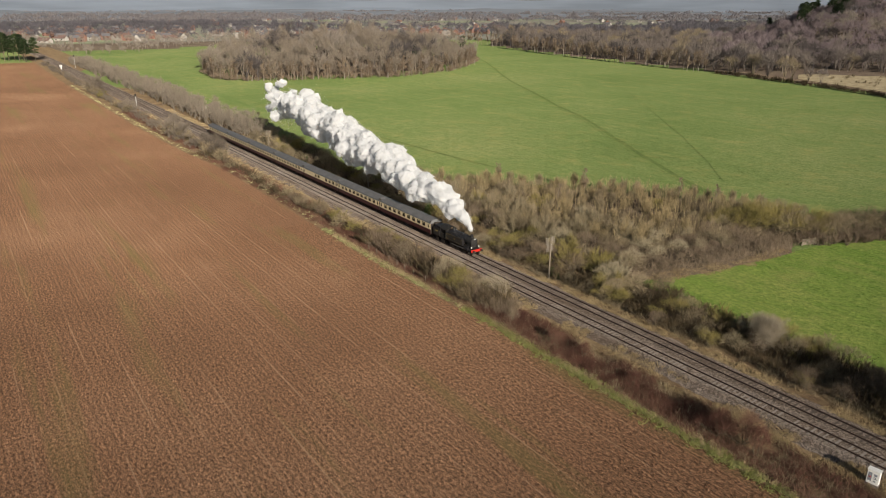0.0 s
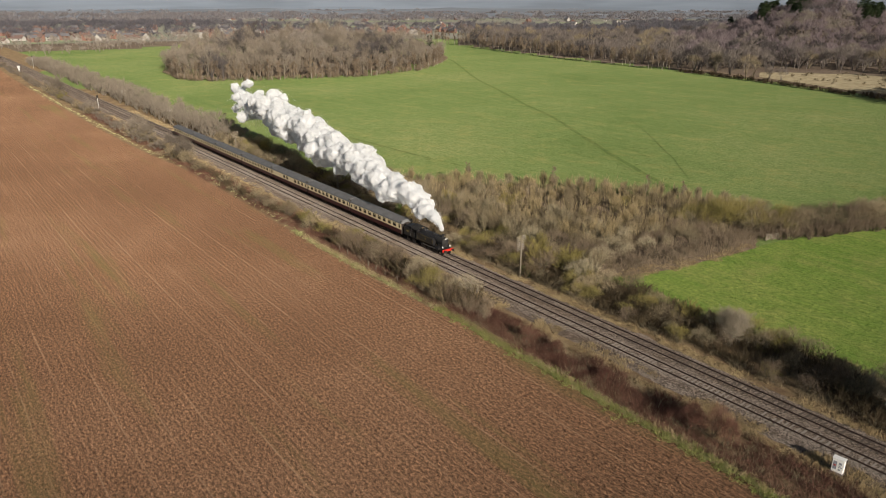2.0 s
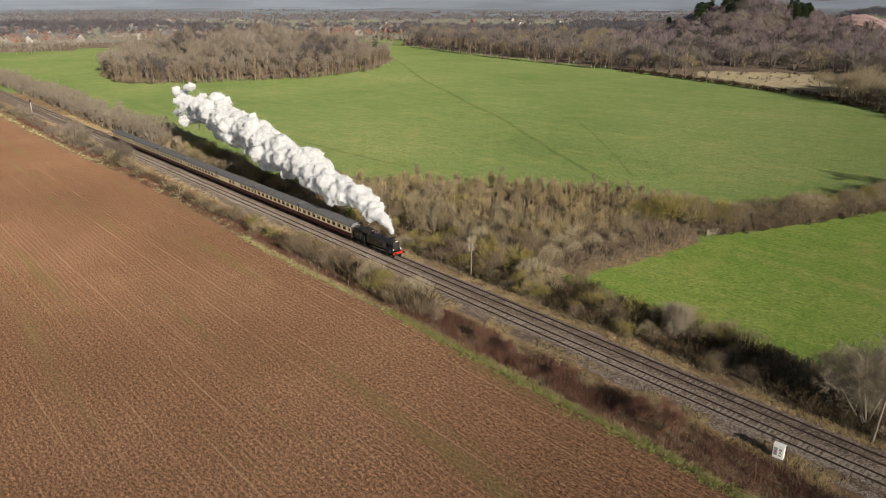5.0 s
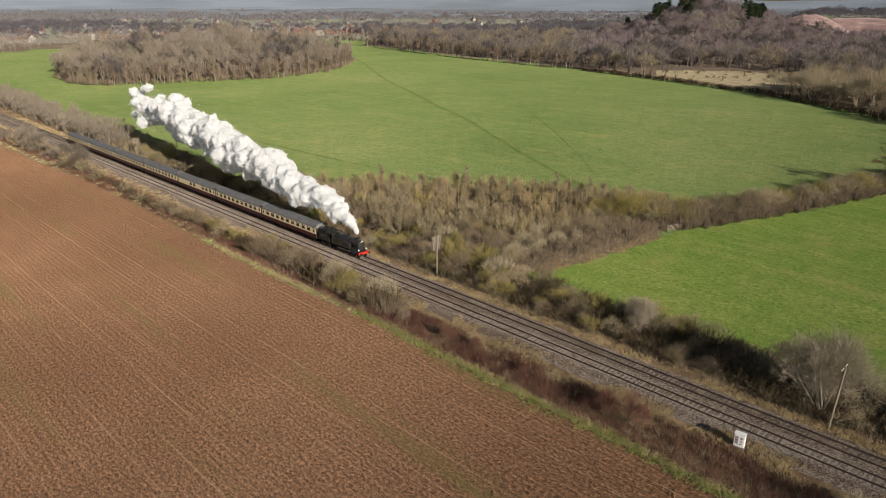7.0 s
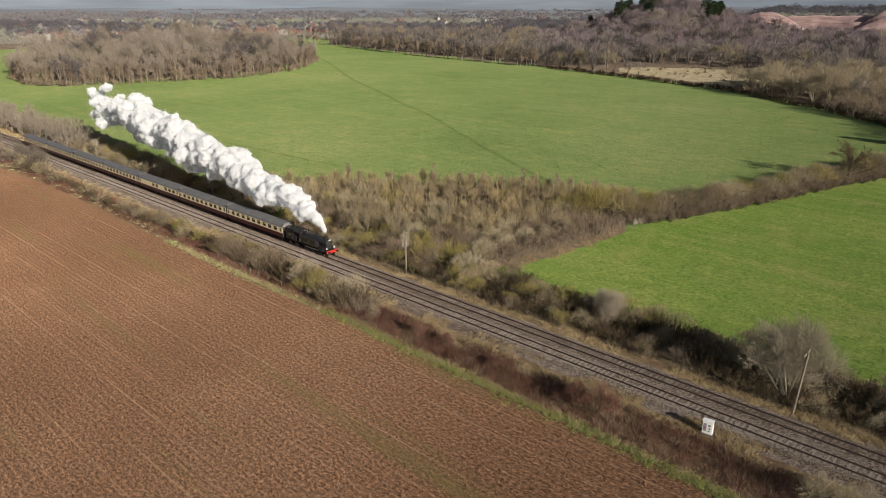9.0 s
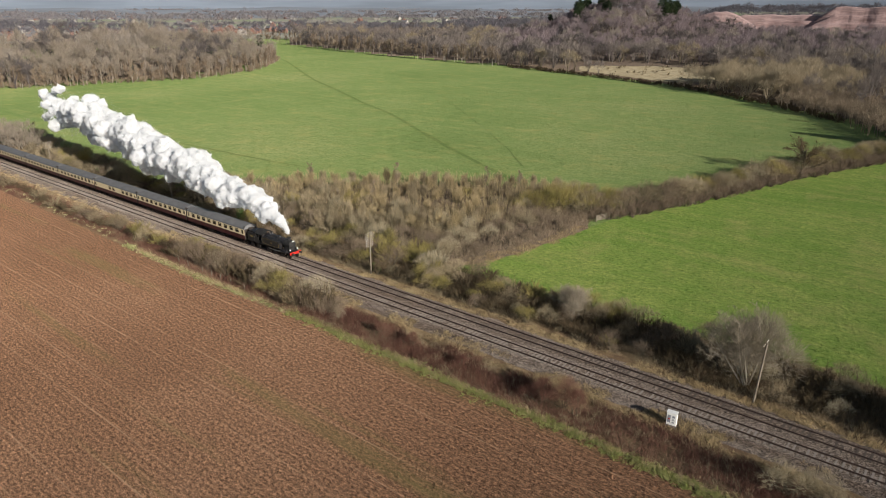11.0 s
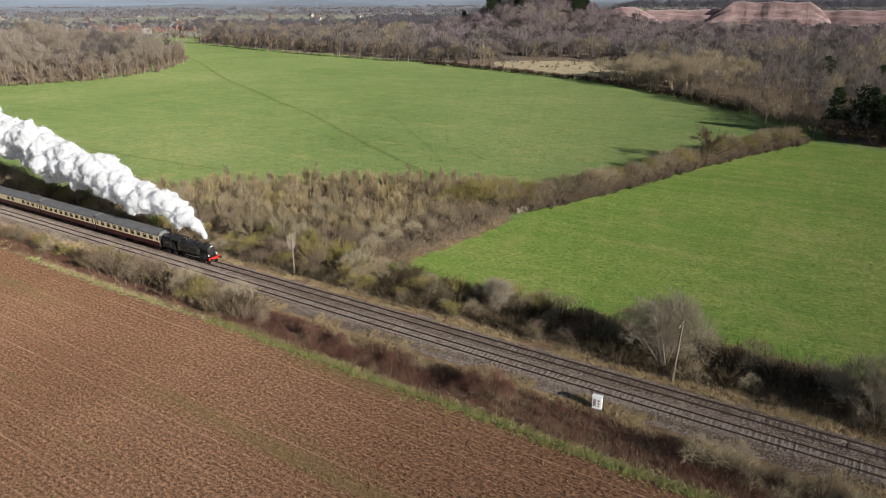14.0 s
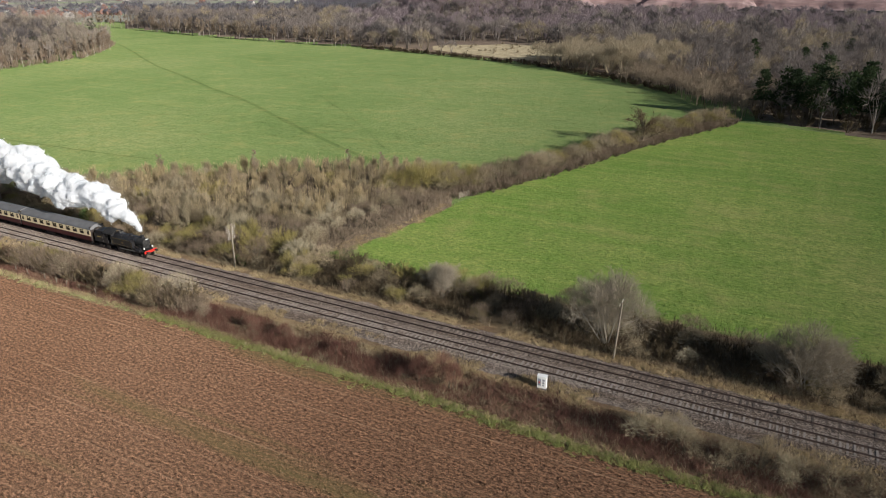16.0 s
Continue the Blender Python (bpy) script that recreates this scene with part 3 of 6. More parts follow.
def stuff(name, shapes, places, mat, label, category, seed=0, low=0.75, high=1.25, pick=1):
    """Many plants joined into one mesh."""
    rng = np.random.default_rng(seed)
    vs, ts, k = [], [], 0
    places = np.asarray(places, float)
    if len(places) == 0:
        return None
    zs = lift(places[:, 0], places[:, 1])
    for (x, y), z in zip(places, zs):
        v, t = shapes[rng.integers(len(shapes))][pick]
        a, s = rng.uniform(0, 2 * math.pi), rng.uniform(low, high)
        c, sn = math.cos(a) * s, math.sin(a) * s
        w = np.empty_like(v)
        w[:, 0], w[:, 1], w[:, 2] = v[:, 0] * c - v[:, 1] * sn + x, v[:, 0] * sn + v[:, 1] * c + y, v[:, 2] * s * rng.uniform(0.85, 1.15) + z
        vs.append(w)
        ts.append(t + k)
        k += len(v)
    return tagged(new(name, mesh_of(name, np.concatenate(vs), np.concatenate(ts), mat, True)), label, category, kind="stuff")


def whole(shape):
    return (None, joined(*shape))


def clods():
    """Loose lumps of earth on the tilled field, thickest where the camera is nearest."""
    g = np.random.default_rng(31)
    s = np.concatenate([g.uniform(-135, 16, 120000), g.uniform(-290, -115, 45000)])
    o = np.concatenate([g.uniform(-22, 59.0, 120000), g.uniform(-60, 57.0, 45000)])
    size = np.concatenate([g.gamma(3.0, 0.015, 120000) + 0.05, g.gamma(3.0, 0.022, 45000) + 0.08])
    c = s[:, None] * np.array(ALONG) + o[:, None] * np.array(ACROSS)
    n = len(c)
    a = g.uniform(0, 2 * math.pi, n)
    v = np.empty((n, 4, 3))
    for k in range(3):
        q = a + k * 2.094 + g.uniform(-0.3, 0.3, n)
        v[:, k] = c + np.stack([np.cos(q), np.sin(q), 0 * q], -1) * (size * g.uniform(0.8, 1.2, n))[:, None]
        v[:, k, 2] = -0.02
    v[:, 3] = c + np.stack([g.normal(0, 0.25, n) * size, g.normal(0, 0.25, n) * size, size * g.uniform(0.9, 1.5, n)], -1)
    base = (np.arange(n) * 4)[:, None, None]
    tris = (base + np.array([(0, 1, 3), (1, 2, 3), (2, 0, 3)])[None]).reshape(-1, 3)
    return tagged(new("soil_clods", mesh_of("soil_clods", v.reshape(-1, 3), tris, SOIL)), "loose reddish-brown clods on the tilled field", "soil", kind="stuff")


clods()

# ---------------------------------------------------------------- plants: models
def shrubs(name, label, seed, bark, leaves, h, wide, **kw):
    return [plant(name, shrub_shape(seed + i, h, wide, **kw), bark, leaves, label, "shrub", "crown", "stem") for i in range(3)]


GREY = shrubs("bare_shrub", "bare grey-brown winter shrub in a lineside hedge", 10, BARK, TWIG_GREY, 4.0, 1.0)
OLIVE = shrubs("bare_shrub", "bare olive-green lichened winter shrub", 20, BARK, TWIG_OLIVE, 4.0, 1.0)
DARK = shrubs("hawthorn_shrub", "dense dark leafless hawthorn shrub", 30, BARK, TWIG_DARK, 4.0, 1.1)
TAN = shrubs("willow_sapling", "upright tan leafless willow saplings", 40, BARK, TWIG_TAN, 6.0, 0.6, n=16, m=7, lean=(2, 28), w=0.036, k=17)
PALE = shrubs("willow_sapling", "upright grey leafless saplings with pale stems", 50, BARK, TWIG_GREY, 6.0, 0.6, n=16, m=7, lean=(2, 28), w=0.036, k=17)
PURPLE = shrubs("hedge_shrub", "dense purple-brown trimmed hedge shrub", 60, BARK, TWIG_PURPLE, 2.6, 1.1, n=14, m=6, k=11, lean=(3, 50), w=0.045)
FAN = [plant("bare_shrub", shrub_shape(75 + i, 5.2, 1.0, 22, 8, 18, 0.045, (3, 66)), BARK, m, "rounded " + c + " leafless shrub with fanned branches", "shrub", "crown", "stem") for i, (m, c) in enumerate(((TWIG_PALE, "pale grey"), (TWIG_OLIVE, "olive-green"), (TWIG_PALE, "pale")))]
ROUND = [plant("bare_shrub", round_shape(410 + i, 4.6, 2.5), BARK, m, "rounded " + c + " leafless shrub with fine twigs", "shrub", "crown", "stem") for i, (m, c) in enumerate(((TWIG_PALE, "pale grey"), (TWIG_OLIVE, "olive-green"), (TWIG_GREY, "grey-brown"), (TWIG_PURPLE, "purple-brown"), (TWIG_GREY, "grey-brown")))]
IVY_BUSH = [plant("ivy_bush", pine_shape(120, 3.2, 0.42, 0.05, 40, 26, 0.42), BARK, IVY, "glossy green ivy on a leafless shrub", "shrub", "crown", "stem")]
BIRCH = [plant("birch_tree", birch_shape(70 + i, 9.0, 0.12, 18, 7, 5), BIRCH_BARK, TWIG_PURPLE, "slender leafless birch with a pale stem", "tree") for i in range(3)]
OAK = [plant("bare_tree", tree_shape(80 + i, 9.0, 0.24, 15, 7, 6, 5, 0.06, (35, 75), 0.03), BARK, TWIG_DARK, "bare spreading winter tree with dark crooked limbs", "tree") for i in range(2)]
def ash_shape(seed):
    wood, twigs = tree_shape(seed, 8.6, 0.24, 9, 8, 6, 5, 0.022, (14, 58), 0.06, 7, 0.48)
    return wood, joined(twigs, round_shape(seed + 7, 8.2, 3.7, 5200, 0.026, 1.15)[1])


ASH = [plant("bare_tree", ash_shape(90 + i), BIRCH_BARK, TWIG_ASH, "bare pale many-stemmed tree with a rounded crown", "tree") for i in range(2)]
PINE = [plant("pine_tree", pine_shape(100 + i, 17.0, 0.24, 0.35), BARK, NEEDLES, "tall dark green pine with a bare trunk", "tree") for i in range(3)]
FIR = [plant("conifer_tree", pine_shape(110, 14.0, 0.2, 0.06, 90, 36, 0.9), BARK, NEEDLES, "dense dark green cone-shaped conifer at a wood's edge", "tree")]

rng = random.Random(5)
near_grey, near_olive, near_dark = Nursery(GREY, 1, "lineside shrubs"), Nursery(OLIVE, 2, "lineside shrubs"), Nursery(DARK, 3, "lineside shrubs")
tan, pale, purple = Nursery(TAN, 4, "thicket saplings"), Nursery(PALE, 5, "thicket saplings"), Nursery(PURPLE, 6, "hedge shrubs")
birch, oak, ash, pine, fir = Nursery(BIRCH, 7, "birches"), Nursery(OAK, 8, "field trees"), Nursery(ASH, 9, "lineside trees"), Nursery(PINE, 10, "pines"), Nursery(FIR, 11, "conifers")


round_bush = Nursery(ROUND, 17, "rounded shrubs")


round_tree = Nursery([plant("bare_tree", (tree_shape(95 + i, 7.0, 0.2, 8, 5, 4, 0)[0], dome_shape(96 + i, 7.4, 4.2, 1700, 0.05, 1.3, 0.02, 10)[1]), BARK, TWIG_ISLAND,
                            "rounded leafless tree beside the railway", "tree") for i in range(2)], 19, "rounded lineside trees")
red_bush = Nursery([plant("bramble_bush", round_shape(431, 4.6, 2.5, 1900), BARK, TWIG_RED, "rounded red-brown leafless bush beside the field edge", "shrub", "crown", "stem")], 18, "red-brown bushes")


def by_rail(nursery, s, o, scale, flat=1.0, which=None):
    p = rail(s, o)
    return nursery.put(p.x, p.y, scale, flat, which)


# near side of the line: single bushes, then a closed hedge
far_hedge_places = []
for s, o, h in ((-420, 62, 1.9), (-405, 63, 1.5), (-388, 62, 1.2), (-352, 62, 1.1), (-330, 62, 1.2), (-262, 62.5, 1.75), (-250, 64, 1.3), (-218, 62.5, 1.8), (-208, 64, 1.3), (-196, 63, 1.0),
                (-178, 63.5, 0.9), (-168, 62.5, 0.8), (-158, 63.5, 0.95), (-149, 63, 0.75), (-141, 63.5, 1.0), (-131, 63, 1.1), (-124, 63.5, 0.8)):
    by_rail(near_olive if rng.random() < 0.15 else near_grey, s, o, h)
    by_rail(near_dark, s + rng.uniform(-4, 4), o + rng.uniform(-1, 2), h * 0.55)
far_scrub = [rail(rng.uniform(-640, -215), rng.uniform(60.5, 65))[:2] for i in range(170)]
stuff("lineside_scrub", [dome_shape(280 + i, 2.6, 1.8, 130, 0.08, 0.8, 0.0, 6) for i in range(4)], far_scrub, TWIG_ISLAND, "low leafless scrub along the ploughed field", "scrub", 21, 0.6, 1.3)
s = -215.0
while s < -116:
    k = rng.randrange(4)
    by_rail(round_bush if k == 0 else near_dark, s, rng.uniform(61.5, 64.5), rng.uniform(0.45, 0.72), 0.9, 3 if k == 0 else None)
    s += rng.uniform(2.5, 4.5)
s = -114.0
while s < -76:
    by_rail(rng.choice((near_dark, round_bush, near_dark)), s, rng.uniform(61.8, 65.2), rng.uniform(0.8, 1.12), 1.0, None if s < -90 else rng.randrange(3))
    s += rng.uniform(1.2, 2.0)
for s, o, h in ((-74, 64, 0.7), (-72, 62.5, 0.55), (-9.5, 63.2, 0.95), (-7, 64.4, 0.8), (-5.5, 62.8, 0.7), (-1, 63, 0.75), (1.5, 64.2, 0.85), (4, 62.6, 0.8), (7, 64, 0.9), (11, 63, 0.8), (15, 64, 0.9)):
    by_rail(round_bush, s, o, h * 0.9, 1.0, 3 if s < -20 else rng.choice((0, 2)))

for s, o, h in ((-36.5, 62.6, 0.7), (-34, 63.4, 0.82), (-32.2, 62.6, 0.72), (-58, 63.4, 0.45), (-63, 62.8, 0.5), (-49, 63, 0.42)):
    by_rail(red_bush, s, o, h)

# far side of the line
s = -640.0
while s < -230:
    far_hedge_places += [rail(s + rng.uniform(-1.5, 1.5), rng.uniform(a, a + 4))[:2] for a in (81, 85, 89)]
    s += 3.0
stuff("lineside_hedge", [dome_shape(270 + i, 4.6, 2.5, 130, 0.11, 1.2, 0.0, 6) for i in range(4)], far_hedge_places, TWIG_ISLAND, "overgrown leafless hedge along the distant line", "hedge", 20, 0.75, 1.6)
while s < -160:
    step = 3.0
    for o0, o1 in ((81, 84.5), (85.5, 89.5)):
        by_rail(rng.choice((round_bush, round_bush, near_dark)), s + rng.uniform(-1.5, 1.5), rng.uniform(o0, o1), rng.uniform(0.7, 1.25))
    s += step + rng.uniform(-0.6, 0.8)
s = -70.0
while s < 46:
    for o0, o1, lo, hi in ((79.2, 81.2, 0.5, 0.8), (82.5, 86, 0.8, 1.15), (87, 89.5, 0.65, 1.0)):
        by_rail(rng.choice((near_dark, round_bush, near_dark, round_bush)), s + rng.uniform(-1.2, 1.2), rng.uniform(o0, o1), rng.uniform(lo, hi) * 0.88)
    s += 2.9
for s, o, h in ((-19.0, 82.2, 1.25), (4.5, 82.0, 1.05), (-45, 84.5, 0.7), (22, 83, 0.9)):
    by_rail(ash, s, o, h)

# the thicket between the fields
THICKET = [tuple(p) for p in so((-166, 80.5), (-160, 89), (-146, 107), (-130, 121), (-108, 138), (-90, 148), (-77, 152), (-69, 140), (-67.5, 127), (-70.5, 105), (-75, 95), (-76, 90), (-66, 81))]
for x, y in scattered(rng, THICKET, 3.1):
    p = Vector((x, y, 0))
    s, o = p.dot(ALONG), p.dot(ACROSS)
    edge = o < 95 or s > -78
    if s > -82 and o > 96:
        if s > -74:
            purple.put(x, y, rng.uniform(0.8, 1.1))
        else:
            round_bush.put(x, y, rng.uniform(0.6, 0.95), 1.0, rng.choice((2, 3, 3, 4, 0)))
    elif o < 87:
        rng.choice((near_dark, round_bush, round_bush)).put(x, y, rng.uniform(0.6, 1.0))
    elif o < 98:
        rng.choice((round_bush, round_bush, round_bush, pale)).put(x, y, rng.uniform(0.75, 1.15))
    else:
        rng.choice((tan, pale, pale, tan, round_bush)).put(x, y, rng.uniform(0.6, 0.85))
for s, o, h in ((-128, 88, 1.35), (-121, 92, 1.1), (-104, 96, 1.15)):
    by_rail(near_grey, s, o, h)
fan, ivy = Nursery(FAN, 15, "thicket shrubs"), Nursery(IVY_BUSH, 16, "ivy bushes")
for s, o, h in ((-127, 88.5, 1.4), (-119, 93, 1.15), (-110, 96, 1.25), (-104, 90, 1.05), (-98, 92, 1.1), (-93, 97, 1.15), (-88, 89, 1.05), (-83, 86, 1.0), (-79, 88, 1.05), (-75, 90, 0.95), (-73, 86, 0.9), (-96, 104, 1.15), (-88, 105, 1.0), (-113, 105, 1.1), (-122, 104, 1.05), (-134, 97, 1.0), (-142, 92, 0.95),
                (-52, 86, 0.85), (-40, 87, 0.8), (-28, 86, 0.75), (-158, 84, 0.95), (-170, 85, 0.9), (-186, 86, 0.95), (-205, 85, 1.0), (-216, 63, 1.65), (-211, 64, 1.3), (-258, 63, 1.7), (-251, 64, 1.3), (-416, 63, 2.0), (-406, 64, 1.6), (-330, 63, 1.2), (-140, 63.6, 0.75), (-128, 63.4, 0.85)):
    if o < 70:
        by_rail(round_tree if h > 1.1 else round_bush, s, o, h * (0.66 if h > 1.1 else 1.0), 1.0, None if h > 1.1 else 2)
    else:
        by_rail(fan, s, o, h)
for s, o, h in ((-126, 83.5, 1.0), (-82, 80.4, 0.5), (-80.8, 80.2, 0.4), (-188, 82, 0.8), (-224, 83, 0.9), (-30, 85, 0.5)):
    by_rail(ivy, s, o, h)
for s, o, h in ((-150, 93, 0.75), (-136, 112, 0.68), (-118, 125, 0.72), (-100, 138, 0.66), (-112, 110, 0.66), (-92, 141, 0.62)):
    by_rail(birch, s, o, h)

s = -164.0
while s < -66:
    by_rail(rng.choice((round_bush, round_bush, near_dark)), s, rng.uniform(79.4, 81.2), rng.uniform(0.45, 0.8))
    s += rng.uniform(1.8, 3.2)

# hedge between the fields, from the gate to the pine wood
HEDGE = ((-67, 133), (-62.5, 139), (-54, 162), (-46.5, 187), (-37, 216), (-22, 253))
for (s0, o0), (s1, o1) in zip(HEDGE, HEDGE[1:]):
    n = int(math.hypot(s1 - s0, o1 - o0) / 1.7)
    for i in range(n):
        f = (i + rng.random() * 0.6) / n
        by_rail(purple, s0 + (s1 - s0) * f + rng.uniform(-0.8, 1.0), o0 + (o1 - o0) * f, rng.uniform(0.95, 1.3))
        if i % 3 < 2:
            by_rail(round_bush, s0 + (s1 - s0) * f - rng.uniform(2.5, 6.5), o0 + (o1 - o0) * f, rng.uniform(0.95, 1.45), 1.0, rng.choice((0, 1, 2, 3, 4)))
oak.put(145, 153, 1.75, 0.72)
for s, o, h in ((-74, 131, 1.6), (-70, 136, 1.2), (-40, 225, 1.2), (-34, 236, 1.3), (-30, 243, 1.3)):
    by_rail(round_bush, s, o, h, 1.0, 1)
for s, o, h in ((-75.5, 130, 1.6), (-72, 134, 1.7), (-77, 134, 1.5), (-68, 141, 1.35), (-80, 128, 1.3)):
    by_rail(round_bush, s, o, h, 1.0, 1)


# ---------------------------------------------------------------- verges: grass and brambles
def tufts(name, strips, n, h, spread, mat, label, category, seed, w=0.03, lean=0.5):
    """Blades in clumps. strips: s from, s to, o from, o to, clumps."""
    g = np.random.default_rng(seed)
    P = []
    for s0, s1, o0, o1, count in strips:
        c = np.stack([g.uniform(s0, s1, count), g.uniform(o0, o1, count)], -1)
        keep = np.array([noise.noise((a * 0.16, b * 0.3, seed)) > -0.22 for a, b in c])
        P.append(c[keep])
    c = np.repeat(np.concatenate(P), n, 0)
    c = c + g.normal(0, spread, c.shape)
    xy = c[:, :1] * np.array(ALONG) + c[:, 1:] * np.array(ACROSS)
    ground = np.interp(c[:, 1], (68.0, 68.7, 69.5, 76.4, 77.2, 77.8), (0, 0.1, 0.38, 0.38, 0.1, 0))
    xy[:, 2] = ground - 0.03
    D = unit(g.normal(size=xy.shape) * lean + np.array((0, 0, 1)))
    D[:, 2] = np.abs(D[:, 2])
    v, t = slivers(g, xy, D, h * g.uniform(0.5, 1.2, len(xy)), w)
    return tagged(new(name, mesh_of(name, v, t, mat)), label, category, kind="stuff")


tufts("dry_grass", ((-130, 45, 66.0, 69.3, 3600), (-165, 45, 76.8, 79.2, 3200), (-330, -130, 65.5, 69.0, 1300), (-330, -130, 76.9, 80.0, 1600), (-40, 10, 66, 69, 500)), 16, 0.5, 0.22, DRY_GRASS, "tufts of dry straw-coloured grass beside the ballast", "grass", 1, 0.05, 0.6)
tufts("bramble_scrub", ((-135, 45, 61.0, 66.4, 3000), (-80, -36, 61, 66, 900), (-330, -135, 60, 66, 1500)), 22, 1.05, 0.4, TWIG_RED, "low red-brown bramble canes along the field edge", "brambles", 2, 0.042, 1.15)
tufts("lineside_weeds", ((-166, -66, 78.8, 81.6, 1000), (-90, 45, 60.5, 66.8, 900), (-75, 45, 79.0, 81.5, 500)), 18, 1.0, 0.35, TWIG_GREY, "dead grey-brown weed stalks", "weeds", 3, 0.035, 0.5)
MARGIN = ((-460, 57.4), (-278, 57.2), (-231, 58.6), (-197, 61.0), (-152, 60.4), (-119, 59.0), (-97, 59.2), (-77, 60.2), (-69, 59.8), (-45, 59.4), (-32, 59.6), (-22, 59.0), (45, 59.2))


def margin(name, s0, s1, count, n, off, spread, h, mat, label, seed, w, lean):
    """Clumps that follow the edge of the tilled field."""
    g = np.random.default_rng(seed)
    sv = g.uniform(s0, s1, count)
    ov = np.interp(sv, [p[0] for p in MARGIN], [p[1] for p in MARGIN]) + g.normal(off, spread, count)
    size = np.repeat(g.uniform(0.5, 1.35, count), n)
    c = np.repeat(np.stack([sv, ov], -1), n, 0) + g.normal(0, 0.16, (count * n, 2)) * size[:, None]
    P = c[:, :1] * np.array(ALONG) + c[:, 1:] * np.array(ACROSS)
    P[:, 2] = -0.03
    D = unit(g.normal(size=P.shape) * lean + np.array((0, 0, 1)))
    D[:, 2] = np.abs(D[:, 2])
    v, t = slivers(g, P, D, h * size * g.uniform(0.6, 1.2, len(P)), w)
    return tagged(new(name, mesh_of(name, v, t, mat)), label, "grass", kind="stuff")


margin("field_margin_plants", -80, 45, 2000, 16, -0.15, 0.5, 0.36, LEAFY, "clumps of bright green leafy plants along the field edge", 4, 0.13, 0.9)
margin("field_margin_grass", -125, 45, 1500, 14, 0.35, 0.42, 0.5, DRY_GRASS, "straw-coloured grass behind the field edge", 14, 0.04, 0.6)
margin("field_margin_grass", -130, 45, 1300, 14, 0.0, 0.4, 0.38, GREEN_GRASS, "strip of green grass along the field edge", 15, 0.06, 0.8)
margin("field_margin_grass", -460, -125, 420, 12, 0.8, 0.6, 0.4, GREEN_GRASS, "strip of rough grass along the field edge", 5, 0.09, 0.8)
tufts("bramble_scrub", ((-135, 45, 59.9, 62.2, 1500), (-330, -135, 61.5, 66.5, 900)), 20, 0.9, 0.4, TWIG_RED, "low red-brown bramble canes behind the field edge", "brambles", 12, 0.042, 1.15)
tufts("pasture_edge_grass", ((-72, -68.6, 93, 103, 130), (-70, -66.6, 103, 112, 110), (-68, -65, 112, 127, 130), (-70, 40, 90.2, 92.6, 700)), 14, 0.5, 0.35, DRY_GRASS, "pale dry grass at the pasture edge", "grass", 6, 0.06, 0.7)

tufts("pasture_tufts", ((-60, 60, 93, 150, 5200), (-45, 60, 150, 250, 4200)), 7, 0.09, 0.2, PASTURE, "darker grass tufts scattered over the pasture", "grass", 7, 0.14, 0.9)
tufts("meadow_tufts", ((-230, -100, 100, 190, 3600), (-230, -60, 170, 330, 3600)), 5, 0.12, 0.2, MEADOW, "grass tufts scattered over the meadow", "grass", 8, 0.22, 0.9)


def wands(name, poly, count, h, mat, label, seed, w=0.045, lean=0.16, branch=5):
    """A close stand of fine upright stems, each with a few side twigs, inside an outline."""
    g = np.random.default_rng(seed)
    r = random.Random(seed)
    xs, ys = [p[0] for p in poly], [p[1] for p in poly]
    P = []
    while len(P) < count:
        x, y = r.uniform(min(xs), max(xs)), r.uniform(min(ys), max(ys))
        if inside(x, y, poly) and noise.noise((x * 0.1, y * 0.1, seed)) > -0.35:
            P.append((x, y, -0.05))
    P = np.array(P)
    D = unit(g.normal(0, lean, P.shape) + np.array((0, 0, 1)))
    tall = np.array([0.85 + 0.5 * noise.noise((x * 0.06, y * 0.06, seed + 5)) for x, y, z in P])
    L = h * tall * g.uniform(0.7, 1.15, len(P))
    b = spawn(g, P, D, L, branch, 0.25, 0.95, 10, 38, 0.2, 0.42, 0.1)
    v, t = joined(slivers(g, P, D, L, w * 1.2), slivers(g, *b, w))
    return tagged(new(name, mesh_of(name, v, t, mat)), label, "thicket", kind="stuff")


wands("thicket_stems", [tuple(p) for p in so((-160, 88), (-146, 106), (-130, 120), (-108, 136), (-90, 146), (-78, 149), (-80, 110), (-92, 92), (-130, 86))], 3400, 5.0, TWIG_TAN, "close stand of fine tan saplings and stems", 41)
wands("thicket_stems", [tuple(p) for p in so((-164, 81), (-160, 90), (-120, 110), (-80, 112), (-70, 94), (-67, 81))], 1800, 2.4, TWIG_DARK, "close dark stems at the thicket edge", 42, 0.045, 0.3)
wands("thicket_scrub", [tuple(p) for p in so((-84, 96), (-90, 148), (-76, 151), (-67.5, 140), (-66, 127), (-69, 105), (-72.6, 95))], 5200, 2.6, TWIG_PURPLE, "low purple-brown scrub beside the pasture", 43, 0.045, 0.4)
wands("hedge_stems", [tuple(p) for p in so((-116, 61.5), (-116, 65), (-74, 65.5), (-74, 61.8))], 2600, 3.5, TWIG_PURPLE, "fine upright hedge stems along the field", 44, 0.035, 0.25, 6)
wands("hedge_stems", [tuple(p) for p in so((-70, 79.8), (-70, 89), (45, 90), (45, 80))], 4200, 3.0, TWIG_DARK, "dark fine stems within the lineside hedge", 45, 0.045, 0.4)
wands("hedge_stems", [tuple(p) for p in so((-230, 80), (-230, 89), (-160, 89), (-160, 80))], 2200, 3.4, TWIG_GREY, "fine grey stems within the lineside hedge", 46, 0.06, 0.4, 4)
